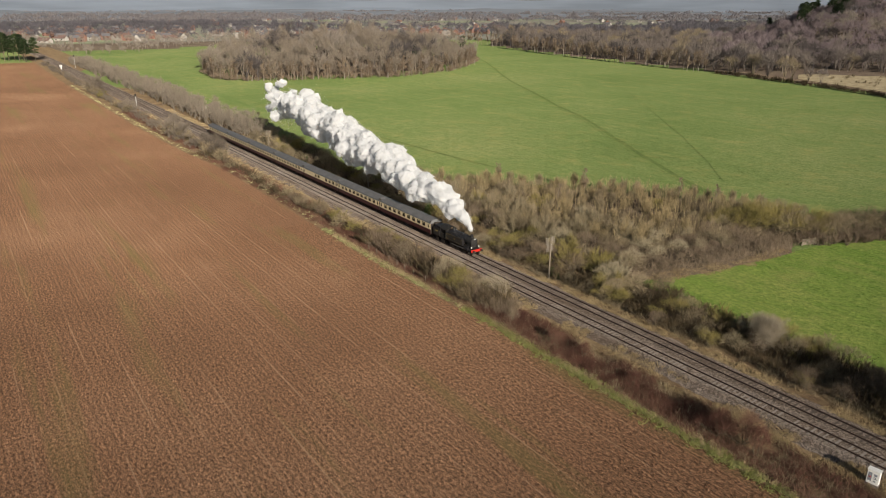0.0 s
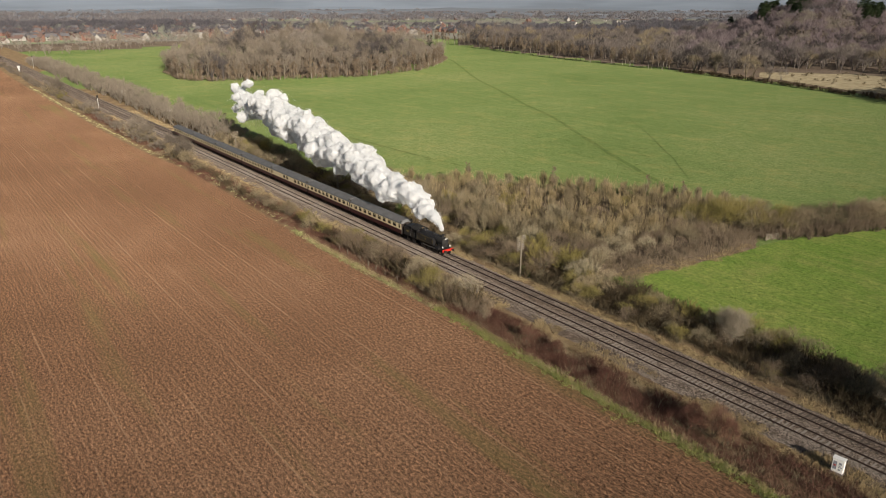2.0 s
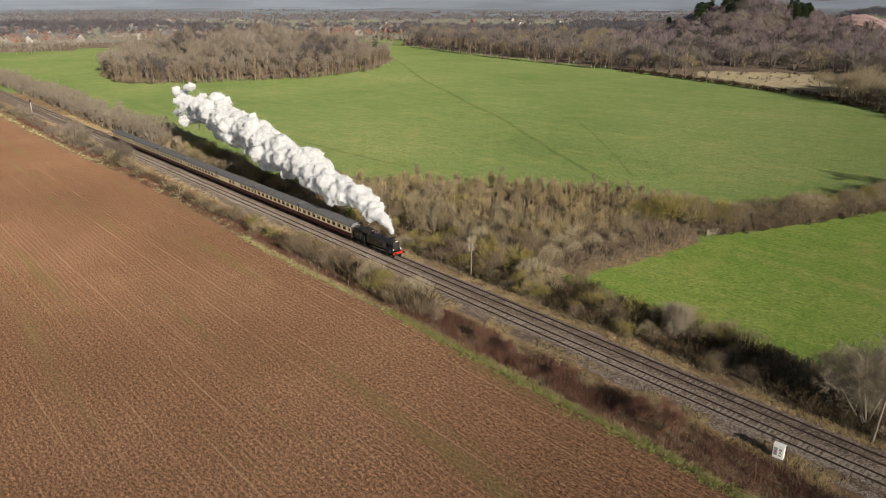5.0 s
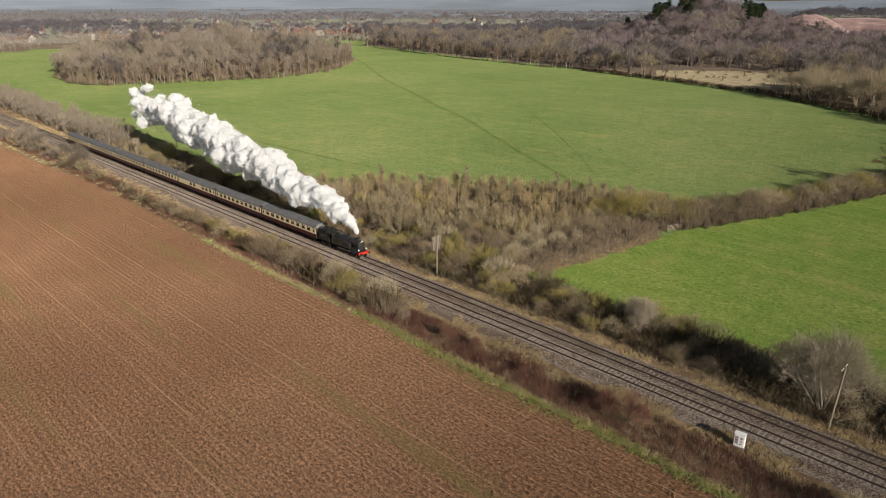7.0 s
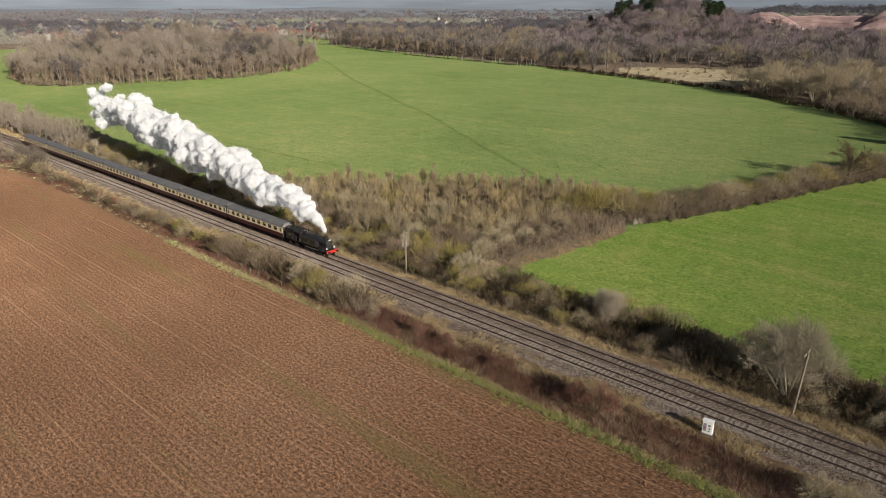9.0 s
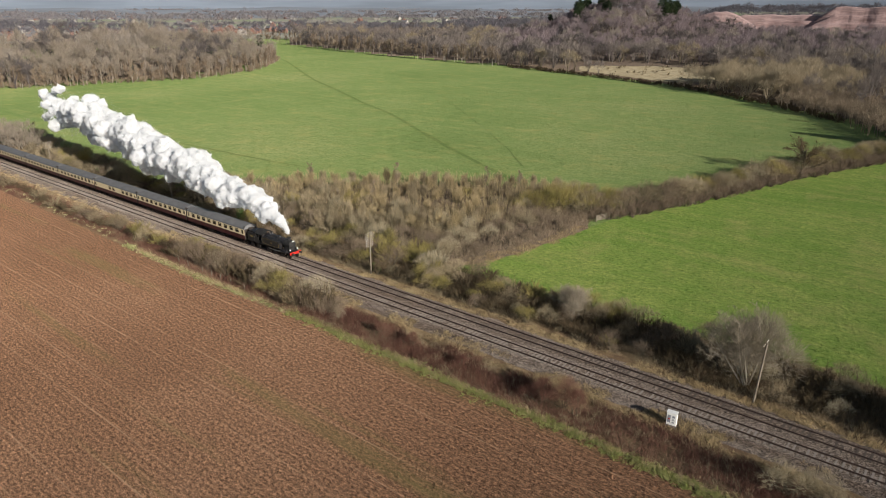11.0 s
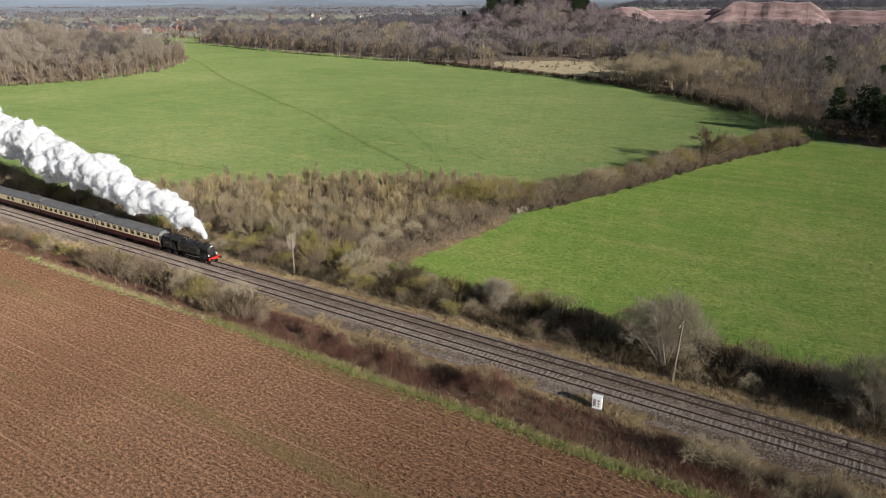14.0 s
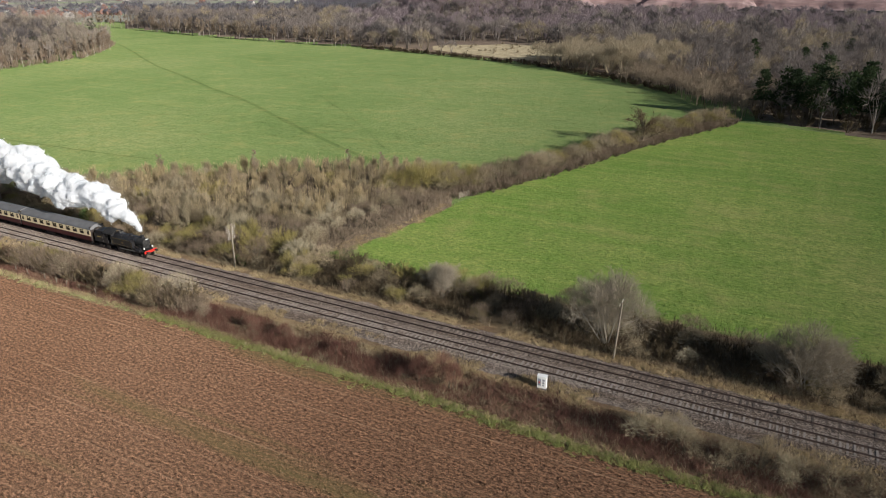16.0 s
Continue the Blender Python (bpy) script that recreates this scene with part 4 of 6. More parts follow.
wands("hedge_stems", [tuple(p) for p in so((-66, 131), (-62.5, 139), (-54, 162), (-46.5, 187), (-37, 216), (-22, 253), (-31, 253), (-45, 216), (-55, 187), (-63, 162), (-71, 137))], 4200, 3.0, TWIG_PURPLE, "fine purple-brown stems within the field hedge", 47, 0.06, 0.35, 4)

# ---------------------------------------------------------------- woods
WOOD_TREE = [whole(tree_shape(200 + i, 13.0, 0.22, 8, 5, 4, 2, 0.2, (25, 60), 0.3)) for i in range(3)] + [dome_shape(205 + i, 13.0 + i, 4.3 + 0.4 * i, 400, 0.16, 1.9, 0.14) for i in range(5)]
MID_TREE = [dome_shape(210 + i, 10.0 + 1.3 * i, 4.0 + 0.5 * i, 270, 0.26, 2.1, 0.05) for i in range(6)]
SAPLING = [whole(tree_shape(220 + i, 8.0, 0.12, 9, 5, 4, 0, 0.16, (15, 35), 0.15)) for i in range(4)]
HILL_TREE = [dome_shape(260 + i, 9.0 + 1.2 * i, 4.0 + 0.55 * i, 200, 0.34, 2.3, 0.05) for i in range(6)]
DISTANT = [dome_shape(230 + i, 11.0 + i, 6.0 + i, 70, 0.8, 3.2, 0.05) for i in range(5)]
FARTHEST = [dome_shape(240 + i, 10.0 + i, 14.0 + 2 * i, 36, 2.4, 6.0, 0.05) for i in range(4)]

sheet("island_wood_ground", ISLAND, 0.0, LITTER, "brown leaf litter under the field wood", "ground")


def sorts(places):
    """Shares the trees out among three sorts, which grow in loose groups."""
    kinds = ([], [], [])
    for x, y in places:
        f = noise.noise((x * 0.02, y * 0.02, 9)) + 0.4 * noise.cell((x * 3.1, y * 3.1, 4))
        kinds[1 if f > 0.33 else 2 if f < -0.38 else 0].append((x, y))
    return kinds


for k, (mat, tone) in enumerate(((TWIG_ISLAND, "brown"), (TWIG_MIX, "grey"), (TWIG_DUSK, "dark"))):
    stuff("island_wood", WOOD_TREE, sorts(scattered(random.Random(77), ISLAND, 6.0))[k], mat, "leafless " + tone + " trees of the wood in the meadow", "wood", 1 + k, 0.65, 1.3)
stuff("island_undergrowth", [whole(shrub_shape(320 + i, 5.0, 0.8, 8, 7, 5, 0.16)) for i in range(3)], [(p[0] + rng.uniform(-2, 2), p[1] + rng.uniform(0, 6)) for a, b in zip(ISLAND[:8], ISLAND[1:9]) for p in [tuple(Vector(a).lerp(Vector(b), k / 14)) for k in range(14)]], TWIG_PURPLE, "bare saplings and brush along the wood edge", "wood", 25, 0.7, 1.3)
EDGE = ISLAND[:8]
for (x0, y0), (x1, y1) in zip(EDGE, EDGE[1:]):
    n = max(2, int(math.hypot(x1 - x0, y1 - y0) / 3.2))
    for i in range(n):
        f = (i + rng.random()) / n
        birch.put(x0 + (x1 - x0) * f + rng.uniform(-2, 2), y0 + (y1 - y0) * f + rng.uniform(0, 5), rng.uniform(0.95, 1.35))
fir.put(16, 585, 1.25)
for x, y, h in ((-95, 448, 0.5), (-62, 450, 0.6), (-128, 455, 0.4), (-20, 500, 0.9)):
    fir.put(x, y, h)

YELLOW = [(224, 450), (241, 366), (296, 352), (308, 448), (278, 488), (238, 478)]
CLEARING = [(214, 475), (236, 358), (300, 345), (318, 450), (282, 498)]
sheet("rough_grass_patch", YELLOW, 0.2, ROUGH_GRASS, "pale yellow rough grass behind the field hedge", "grass")
WILLOW_GROUND = [(230, 350), (236, 275), (262, 258), (312, 280), (322, 335), (275, 375)]
EAST = [(190, 505), (222, 425), (240, 345), (240, 270), (252, 215), (232, 192), (207, 163), (216, 130), (230, 100), (330, 40), (620, 120), (950, 420), (950, 850), (420, 1050), (120, 1050), (66, 960), (66, 805), (110, 695), (165, 580)]
sheet("east_wood_ground", [p for p in EAST if math.hypot(*p) < 600][:10] + [(480, 180), (420, 380), (300, 480)], 0.0, LITTER, "brown woodland floor", "ground")
places = [p for p in scattered(rng, EAST, 7.6, 110000) if not inside(*p, CLEARING) and 2 < math.degrees(math.atan2(*p)) < 62 and math.hypot(*p) < 935 and not inside(*p, WILLOW_GROUND)]
close = [p for p in places if math.hypot(*p) < 460]
hill = [p for p in places if math.hypot(*p) >= 460 and math.degrees(math.atan2(*p)) > 20 and math.hypot(*p) > 600]
rest = [p for p in places if math.hypot(*p) >= 460 and p not in set(hill)]


for models, places, mats, low, high, label in (
        (WOOD_TREE, close, (TWIG_MIX, TWIG_WILLOW, TWIG_DUSK), 0.75, 1.25, "woodland beyond the meadow"),
        (MID_TREE, rest, (TWIG_MIX, TWIG_WILLOW, TWIG_DUSK), 0.75, 1.35, "woodland in the middle distance"),
        (HILL_TREE, hill, (TWIG_HILL, TWIG_MIX, TWIG_DUSK), 0.8, 1.3, "wood on the hill")):
    for k, (mat, tone) in enumerate(zip(mats, ("leafless purple-grey", "leafless tan", "leafless dark"))):
        stuff("bare_woodland", models, sorts(places)[k], mat, tone + " " + label, "wood", 2 + k, low, high)
stuff("clearing_bushes", [whole(shrub_shape(330 + i, 2.2, 1.3, 8, 7, 6, 0.1)) for i in range(3)], [(rng.uniform(238, 300), rng.uniform(372, 476)) for i in range(46)], TWIG_GREY, "low bushes in the rough grass clearing", "scrub", 26, 0.5, 1.2)
WILLOWS = [(236, 340), (240, 285), (262, 268), (300, 285), (310, 330), (270, 365)]
stuff("willow_clump", [dome_shape(310 + i, 9.5 + i, 5.6 + 0.5 * i, 900, 0.11, 1.7, 0.0, 12) for i in range(4)], scattered(rng, WILLOWS, 6.5) + [(196, 488), (204, 470), (284, 500)], TWIG_WILLOW, "rounded olive-brown willow bushes beyond the field hedge", "wood", 24, 0.95, 1.4)
CORNER = [(228, 262), (226, 222), (210, 196), (204, 168), (232, 182), (262, 215), (262, 275)]
stuff("sapling_wood", SAPLING, scattered(rng, CORNER, 2.6), TWIG_PURPLE, "dense purple-brown sapling wood at the field corner", "wood", 5, 0.8, 1.2)
# hedge under the far wood
FAR_EDGE = ((185, 487), (214, 402), (231, 337), (229, 258), (222, 220))
line = []
for (x0, y0), (x1, y1) in zip(FAR_EDGE, FAR_EDGE[1:]):
    n = int(math.hypot(x1 - x0, y1 - y0) / 1.6)
    line += [(x0 + (x1 - x0) * i / n + rng.uniform(0, 4), y0 + (y1 - y0) * i / n + rng.uniform(-1, 2)) for i in range(n)]
stuff("far_hedge", [whole(shrub_shape(250 + i, 3.0, 1.1, 7, 6, 5, 0.22)) for i in range(3)], line, TWIG_DARK, "dark leafless hedge along the far field edge", "hedge", 6, 0.8, 1.2)
# rows of birches at the far field edge
for x0, y0, x1, y1, n in ((172, 515, 181, 500, 6), (150, 560, 168, 528, 9), (120, 625, 146, 570, 16), (70, 760, 115, 640, 30), (20, 880, 60, 790, 14)):
    for i in range(n):
        f = (i + rng.random()) / n
        birch.put(x0 + (x1 - x0) * f + rng.uniform(-3, 6), y0 + (y1 - y0) * f + rng.uniform(-3, 6), rng.uniform(1.2, 1.6))
PINE_WOOD = [(204, 166), (214, 130), (228, 96), (320, 50), (330, 150), (262, 190)]
stuff("pine_wood_undergrowth", [whole(shrub_shape(290 + i, 4.5, 1.0, 8, 7, 6, 0.14)) for i in range(3)], scattered(rng, PINE_WOOD, 6.0), TWIG_DARK, "dark undergrowth below the pines", "wood", 22, 0.7, 1.3)
stuff("pine_wood", [pine_shape(300 + i, 15.0, 0.24, 0.3, 34, 20, 1.4)[::-1] + () for i in range(3)], scattered(rng, [(212, 160), (220, 132), (240, 100), (310, 80), (300, 150), (250, 180)], 8.0), NEEDLES, "dark green pines in a close stand", "wood", 23, 0.8, 1.15, 0)
# pines
for x, y, h in ((210, 165, 0.95), (216, 158, 1.0), (221, 150, 1.05), (214, 146, 0.85), (226, 140, 1.1), (222, 132, 0.95), (232, 128, 1.1), (236, 116, 1.0), (228, 120, 0.9), (243, 150, 1.1), (250, 135, 1.05),
                (-352, 592, 1.15), (-346, 588, 1.25), (-340, 585, 1.2), (-357, 586, 1.3), (-364, 590, 1.25), (-372, 588, 1.2), (-349, 598, 1.2), (-336, 580, 1.05), (-380, 592, 1.3), (-333, 588, 1.1), (-360, 597, 1.25),
                (300, 300, 0.8), (330, 270, 0.9), (345, 240, 0.9), (390, 300, 0.85), (310, 225, 0.9), (380, 250, 0.9)):
    pine.put(x, y, h)
for i in range(40):
    p = bearing(rng.choice((rng.uniform(24, 31), rng.uniform(26, 29), rng.uniform(32, 33.5))), rng.uniform(800, 920))
    pine.put(p.x, p.y, rng.uniform(0.9, 1.3))

# land beyond: tree belts round the village, and the plain to the horizon
WEST = [(-300, 640), (-290, 748), (-248, 872), (-150, 900), (40, 950), (50, 1050), (-700, 1050), (-480, 820), (-400, 730)]
stuff("village_trees", MID_TREE, [p for p in scattered(rng, WEST, 10.5) if Vector((*p, 0)).dot(ACROSS) > 84 and noise.noise((p[0] * 0.012, p[1] * 0.012, 1)) > -0.12], TWIG_MIX, "leafless trees and hedges round the village", "wood", 7, 0.35, 0.7)
LEFT = [(-400, 640), (-470, 800), (-620, 1050), (-900, 1000), (-800, 600), (-420, 600)]
stuff("village_trees", MID_TREE, [p for p in scattered(rng, LEFT, 10.0) if Vector((*p, 0)).dot(ACROSS) < 66], TWIG_MIX, "leafless trees beyond the ploughed field", "wood", 8, 0.6, 1.0)


def ring_places(r0, r1, gap, holes, seed):
    g, out = random.Random(seed), []
    r = r0
    while r < r1:
        a = -42.0
        while a < 66:
            q = r + g.uniform(-0.5, 0.5) * gap
            p = bearing(a + g.uniform(-0.5, 0.5) * math.degrees(gap / r), q)
            if noise.noise((p.x * 0.0022, p.y * 0.0022, 3)) > holes and not (33 < a < 62 and 1080 < q < 1330) and not (a < 4 and q < 1420 and g.random() < 0.6):
                out.append((p.x, p.y))
            a += math.degrees(gap / r)
        r += gap
    return out


# the haze over these woods lies in their twig colour
stuff("distant_woods", DISTANT, ring_places(1050, 1700, 17, -0.22, 1), TWIG_FAR, "leafless woods behind the village, tinted for haze", "wood", 9, 0.6, 1.1)
stuff("distant_woods", FARTHEST, ring_places(1720, 3900, 48, -0.12, 2), TWIG_FAR, "far woods on the plain, tinted blue-grey for haze", "wood", 10, 0.6, 1.2)

# models that found no place are taken away again
for n in (near_grey, near_olive, near_dark, tan, pale, purple, birch, oak, ash, pine, fir, fan, ivy, round_bush):
    for i, ob in enumerate(n.models):
        if i not in n.used:
            for o in (*ob.children_recursive, ob):
                bpy.data.objects.remove(o)

# ---------------------------------------------------------------- railway and train
ballast_bed()
track(1, TRACKS[0], CONCRETE, "near railway track on concrete sleepers", True)
track(2, TRACKS[1], SLEEPER_WOOD, "far railway track on dark timber sleepers", True)

BLACK = painted("sooty_black_paint", (0.014, 0.014, 0.016), 0.35, 0, 0.5, 0.5, 2.0, (0.035, 0.03, 0.027))
BLACK_MATT = painted("smokebox_black", (0.02, 0.02, 0.02), 0.75, 0, 0.3, 0.5, 3.0, (0.04, 0.036, 0.033))
RED = painted("signal_red_paint", (0.6, 0.03, 0.02), 0.4, 0, 0.4, 0.2, 3.0)
BRIGHT = painted("worn_steel", (0.45, 0.44, 0.42), 0.35, 0.8, 0.5, 0.4, 4.0)
WHITE = painted("white_paint", (0.78, 0.78, 0.76), 0.5, 0, 0.4, 0.25, 4.0, (0.5, 0.48, 0.44))
MAROON = painted("crimson_coach_paint", (0.06, 0.009, 0.011), 0.35, 0, 0.5, 0.3, 0.8)
CREAM = painted("cream_coach_paint", (0.8, 0.66, 0.42), 0.4, 0, 0.45, 0.15, 0.8, (0.6, 0.48, 0.3))
ROOF = painted("grey_coach_roof", (0.17, 0.17, 0.175), 0.7, 0, 0.3, 0.5, 0.5, (0.1, 0.098, 0.095))
UNDER = painted("brake_dust_black", (0.025, 0.021, 0.019), 0.8, 0, 0.3, 0.5, 2.0, (0.06, 0.045, 0.035))
YELLOW_PAINT = painted("yellow_lining", (0.32, 0.24, 0.09), 0.5)
WOOD = painted("grey_weathered_timber", (0.26, 0.22, 0.17), 0.9, 0, 0.2, 0.5, 1.5, (0.15, 0.12, 0.09))
GATE_WOOD = painted("pale_weathered_timber", (0.3, 0.26, 0.2), 0.9, 0, 0.2, 0.4, 2.0, (0.18, 0.15, 0.115))
BRICK = painted("red_brick_wall", (0.26, 0.155, 0.12), 0.9, 0, 0.2, 0.4, 0.6, (0.24, 0.12, 0.09))
RENDER_WALL = painted("cream_rendered_wall", (0.45, 0.42, 0.38), 0.9, 0, 0.2, 0.3, 0.6)
TILES = painted("red_clay_roof_tiles", (0.16, 0.105, 0.09), 0.9, 0, 0.2, 0.5, 0.6, (0.11, 0.08, 0.07))
SLATE = painted("grey_slate_roof", (0.17, 0.16, 0.165), 0.8, 0, 0.3, 0.4, 0.6)


def glass_material():
    m, nt, b = material("dark_window_glass", 0.06, 0, 0.6)
    b.inputs["Base Color"].default_value = (0.012, 0.013, 0.014, 1)
    return m


GLASS = glass_material()


def wheel(parent, x, y, r, spokes=12):
    bm = bmesh.new()
    for y0, y1, ra in ((-0.07, 0.07, r), (-0.1, -0.04 if y > 0 else -0.1 + 0.06, r + 0.03)):
        tube(bm, (x, y + y0, r), (x, y + y1, r), ra, ra, 28)
    w = part("wheel", bm, UNDER, parent)
    bm = bmesh.new()
    side = 0.075 if y > 0 else -0.075
    tube(bm, (x, y, r), (x, y + side * 1.35, r), r * 0.2, r * 0.2, 12)
    for k in range(spokes):
        a = 2 * math.pi * k / spokes
        tube(bm, (x + math.cos(a) * r * 0.18, y + side, r + math.sin(a) * r * 0.18), (x + math.cos(a) * r * 0.86, y + side, r + math.sin(a) * r * 0.86), 0.03, 0.022, 5)
    part("spokes", bm, BLACK, w)
    return w


def locomotive(m):
    e = root("steam_locomotive", m, "black tank steam locomotive with a red buffer beam", "locomotive")
    bm = bmesh.new()
    box(bm, -13.2, -0.55, 0.75, -0.5, 0.55, 1.25, 0.03)
    part("frame", bm, BLACK_MATT, e)
    bm = bmesh.new()
    box(bm, -8.3, -1.3, 1.36, -2.6, 1.3, 1.42)
    box(bm, -13.25, -1.3, 1.2, -8.3, 1.3, 1.3)
    extrude(bm, [(-1.25, 1.36), (1.25, 1.36), (1.25, 1.42), (-1.25, 1.42)], -2.6, -2.5)
    for s in (-1, 1):
        f = [bm.verts.new(p) for p in ((-2.55, s * 1.25, 1.42), (-2.55, s * 0.75, 1.42), (-1.1, s * 0.75, 0.98), (-1.1, s * 1.25, 0.98))]
        bm.faces.new(f)
    part("running_plate", bm, BLACK, e)
    bm = bmesh.new()
    tube(bm, (-7.8, 0, 2.42), (-2.9, 0, 2.42), 0.8, 0.74, 32)
    for x in (-3.6, -4.8, -6.0, -7.2):
        tube(bm, (x - 0.03, 0, 2.42), (x + 0.03, 0, 2.42), 0.82, 0.82, 32)
    part("boiler", bm, BLACK, e, smooth=False)
    bm = bmesh.new()
    tube(bm, (-2.9, 0, 2.42), (-1.3, 0, 2.42), 0.77, 0.77, 32)
    tube(bm, (-1.3, 0, 2.42), (-1.22, 0, 2.42), 0.72, 0.66, 32)
    tube(bm, (-1.22, 0, 2.42), (-1.08, 0, 2.42), 0.6, 0.3, 28)
    tube(bm, (-1.1, 0, 2.42), (-1.0, 0, 2.42), 0.07, 0.04, 10)
    box(bm, -2.8, -0.6, 1.3, -1.5, 0.6, 1.9)
    part("smokebox", bm, BLACK_MATT, e, "matt black smokebox with a domed door")
    bm = bmesh.new()
    tube(bm, (-2.0, 0, 3.1), (-2.0, 0, 3.3), 0.32, 0.24, 20)
    tube(bm, (-2.0, 0, 3.3), (-2.0, 0, 3.58), 0.24, 0.27, 20)
    tube(bm, (-2.0, 0, 3.58), (-2.0, 0, 3.66), 0.31, 0.29, 20)
    part("chimney", bm, BLACK_MATT, e)
    bm = bmesh.new()
    bmesh.ops.create_uvsphere(bm, u_segments=20, v_segments=10, radius=0.36, matrix=Matrix.LocRotScale((-4.9, 0, 3.17), None, (1.25, 1, 0.8)))
    part("steam_dome", bm, BLACK, e, smooth=True)
    bm = bmesh.new()
    extrude(bm, [(-0.72, 1.4), (0.72, 1.4), (0.85, 2.5), (0.72, 2.95), (0.4, 3.2), (-0.4, 3.2), (-0.72, 2.95), (-0.85, 2.5)], -8.5, -6.6)
    part("firebox", bm, BLACK, e)
    bm = bmesh.new()
    tube(bm, (-7.3, 0.25, 3.1), (-7.3, 0.25, 3.42), 0.08, 0.08, 10)
    tube(bm, (-7.3, -0.25, 3.1), (-7.3, -0.25, 3.42), 0.08, 0.08, 10)
    tube(bm, (-8.0, 0.2, 3.15), (-8.0, 0.2, 3.5), 0.05, 0.09, 10)
    part("safety_valve", bm, BRIGHT, e)
    for s in (-1, 1):
        bm = bmesh.new()
        prof = [(-8.5, 1.42), (-3.35, 1.42), (-3.35, 2.35), (-3.9, 2.62), (-8.5, 2.72)]
        a = [bm.verts.new((x, s * 1.33, z)) for x, z in prof]
        b = [bm.verts.new((x, s * 0.72, z)) for x, z in prof]
        n = len(prof)
        for i in range(n):
            bm.faces.new((a[i], a[(i + 1) % n], b[(i + 1) % n], b[i]))
        bm.faces.new(a)
        bm.faces.new(b[::-1])
        bmesh.ops.recalc_face_normals(bm, faces=bm.faces)
        bmesh.ops.bevel(bm, geom=bm.edges[:], offset=0.04, segments=2, affect="EDGES")
        tank = part("side_tank", bm, BLACK, e)
        bm = bmesh.new()
        for x0, x1, z0, z1 in ((-8.3, -3.6, 1.56, 1.585), (-8.3, -4.0, 2.55, 2.575), (-8.3, -8.275, 1.56, 2.575), (-3.625, -3.6, 1.56, 2.38)):
            box(bm, x0, min(s * 1.332, s * 1.34), z0, x1, max(s * 1.332, s * 1.34), z1)
        part("lining", bm, YELLOW_PAINT, tank, "thin straw-coloured lining")
        bm = bmesh.new()
        tube(bm, (-5.8, s * 1.33, 2.06), (-5.8, s * 1.345, 2.06), 0.2, 0.2, 20)
        part("round_emblem", bm, painted("dull_gold_emblem", (0.2, 0.14, 0.06), 0.5), tank)
        bm = bmesh.new()
        tube(bm, (-2.75, s * 1.02, 1.12), (-1.7, s * 1.02, 1.12), 0.34, 0.34, 20)
        box(bm, -2.75, min(s * 0.8, s * 1.2), 1.35, -1.7, max(s * 0.8, s * 1.2), 1.62, 0.05)
        part("cylinder", bm, BLACK, e)
        bm = bmesh.new()
        box(bm, -7.15, min(s * 0.95, s * 1.02), 0.7, -3.3, max(s * 0.95, s * 1.02), 0.82)
        part("coupling_rod", bm, BRIGHT, e, "worn steel coupling rod")
        bm = bmesh.new()
        tube(bm, (-5.2, s * 1.08, 0.74), (-2.75, s * 1.06, 1.1), 0.05, 0.05, 8)
        part("connecting_rod", bm, BRIGHT, e)
        for x in (-7.1, -5.2, -3.35):
            wheel(e, x, s * 0.78, 0.86, 14)
        for x in (-1.15, -10.3, -12.2):
            wheel(e, x, s * 0.78, 0.46, 9)
        bm = bmesh.new()
        for x in (-8.55, -9.4, -10.75):
            tube(bm, (x, s * 1.36, 1.4), (x, s * 1.36, 2.4), 0.018, 0.018, 6)
        part("handrail", bm, BRIGHT, e)
    bm = bmesh.new()
    for y in (-1.3, 1.24):
        box(bm, -10.7, y, 1.3, -9.6, y + 0.06, 2.25)
        box(bm, -10.7, y, 2.25, -10.5, y + 0.06, 3.1)
        box(bm, -8.75, y, 1.3, -8.5, y + 0.06, 3.1)
        box(bm, -9.68, y, 2.25, -9.6, y + 0.06, 3.1)
    for x in (-10.7, -8.55):
        box(bm, x, -1.3, 1.3, x + 0.05, 1.3, 3.1)
    part("cab", bm, BLACK, e)
    bm = bmesh.new()
    arc = [(1.36 * math.sin(radians(a)), 2.35 + 1.36 * math.cos(radians(a)) * 0.93) for a in range(-62, 63, 8)]
    inner = [(u * 0.96, z - 0.05) for u, z in arc]
    extrude(bm, arc + inner[::-1], -10.9, -8.35)
    box(bm, -10.0, -0.35, 3.58, -9.2, 0.35, 3.66, 0.02)
    part("cab_roof", bm, BLACK_MATT, e)
    bm = bmesh.new()
    box(bm, -13.15, -1.25, 1.3, -10.7, 1.25, 2.75, 0.05)
    box(bm, -13.1, -0.95, 2.7, -10.75, 0.95, 3.1, 0.08)
    bunker = part("bunker", bm, BLACK, e)
    bm = bmesh.new()
    for y in (-1.262, 1.254):
        for k in range(5):
            box(bm, -12.35 + k * 0.2, y, 2.02, -12.22 + k * 0.2, y + 0.008, 2.24)
    part("number_bars", bm, YELLOW_PAINT, bunker, "row of plain straw-coloured bars")
    bm = bmesh.new()
    box(bm, -0.62, -1.25, 0.78, -0.48, 1.25, 1.24, 0.02)
    part("buffer_beam", bm, RED, e, "bright red buffer beam")
    for y in (-0.87, 0.87):
        for x0, x1 in ((-0.48, 0.0), (-13.65, -13.2)):
            bm = bmesh.new()
            tube(bm, (x0, y, 1.02), (x1, y, 1.02), 0.1, 0.08, 12)
            xx = x1 if x0 > -1 else x0
            tube(bm, (xx - 0.04, y, 1.02), (xx + 0.02, y, 1.02), 0.23, 0.23, 16)
            part("buffer", bm, UNDER, e)
    bm = bmesh.new()
    box(bm, -1.06, -0.3, 3.0, -1.0, 0.3, 3.14, 0.02)
    part("headboard", bm, WHITE, e, "small white plate on the smokebox")
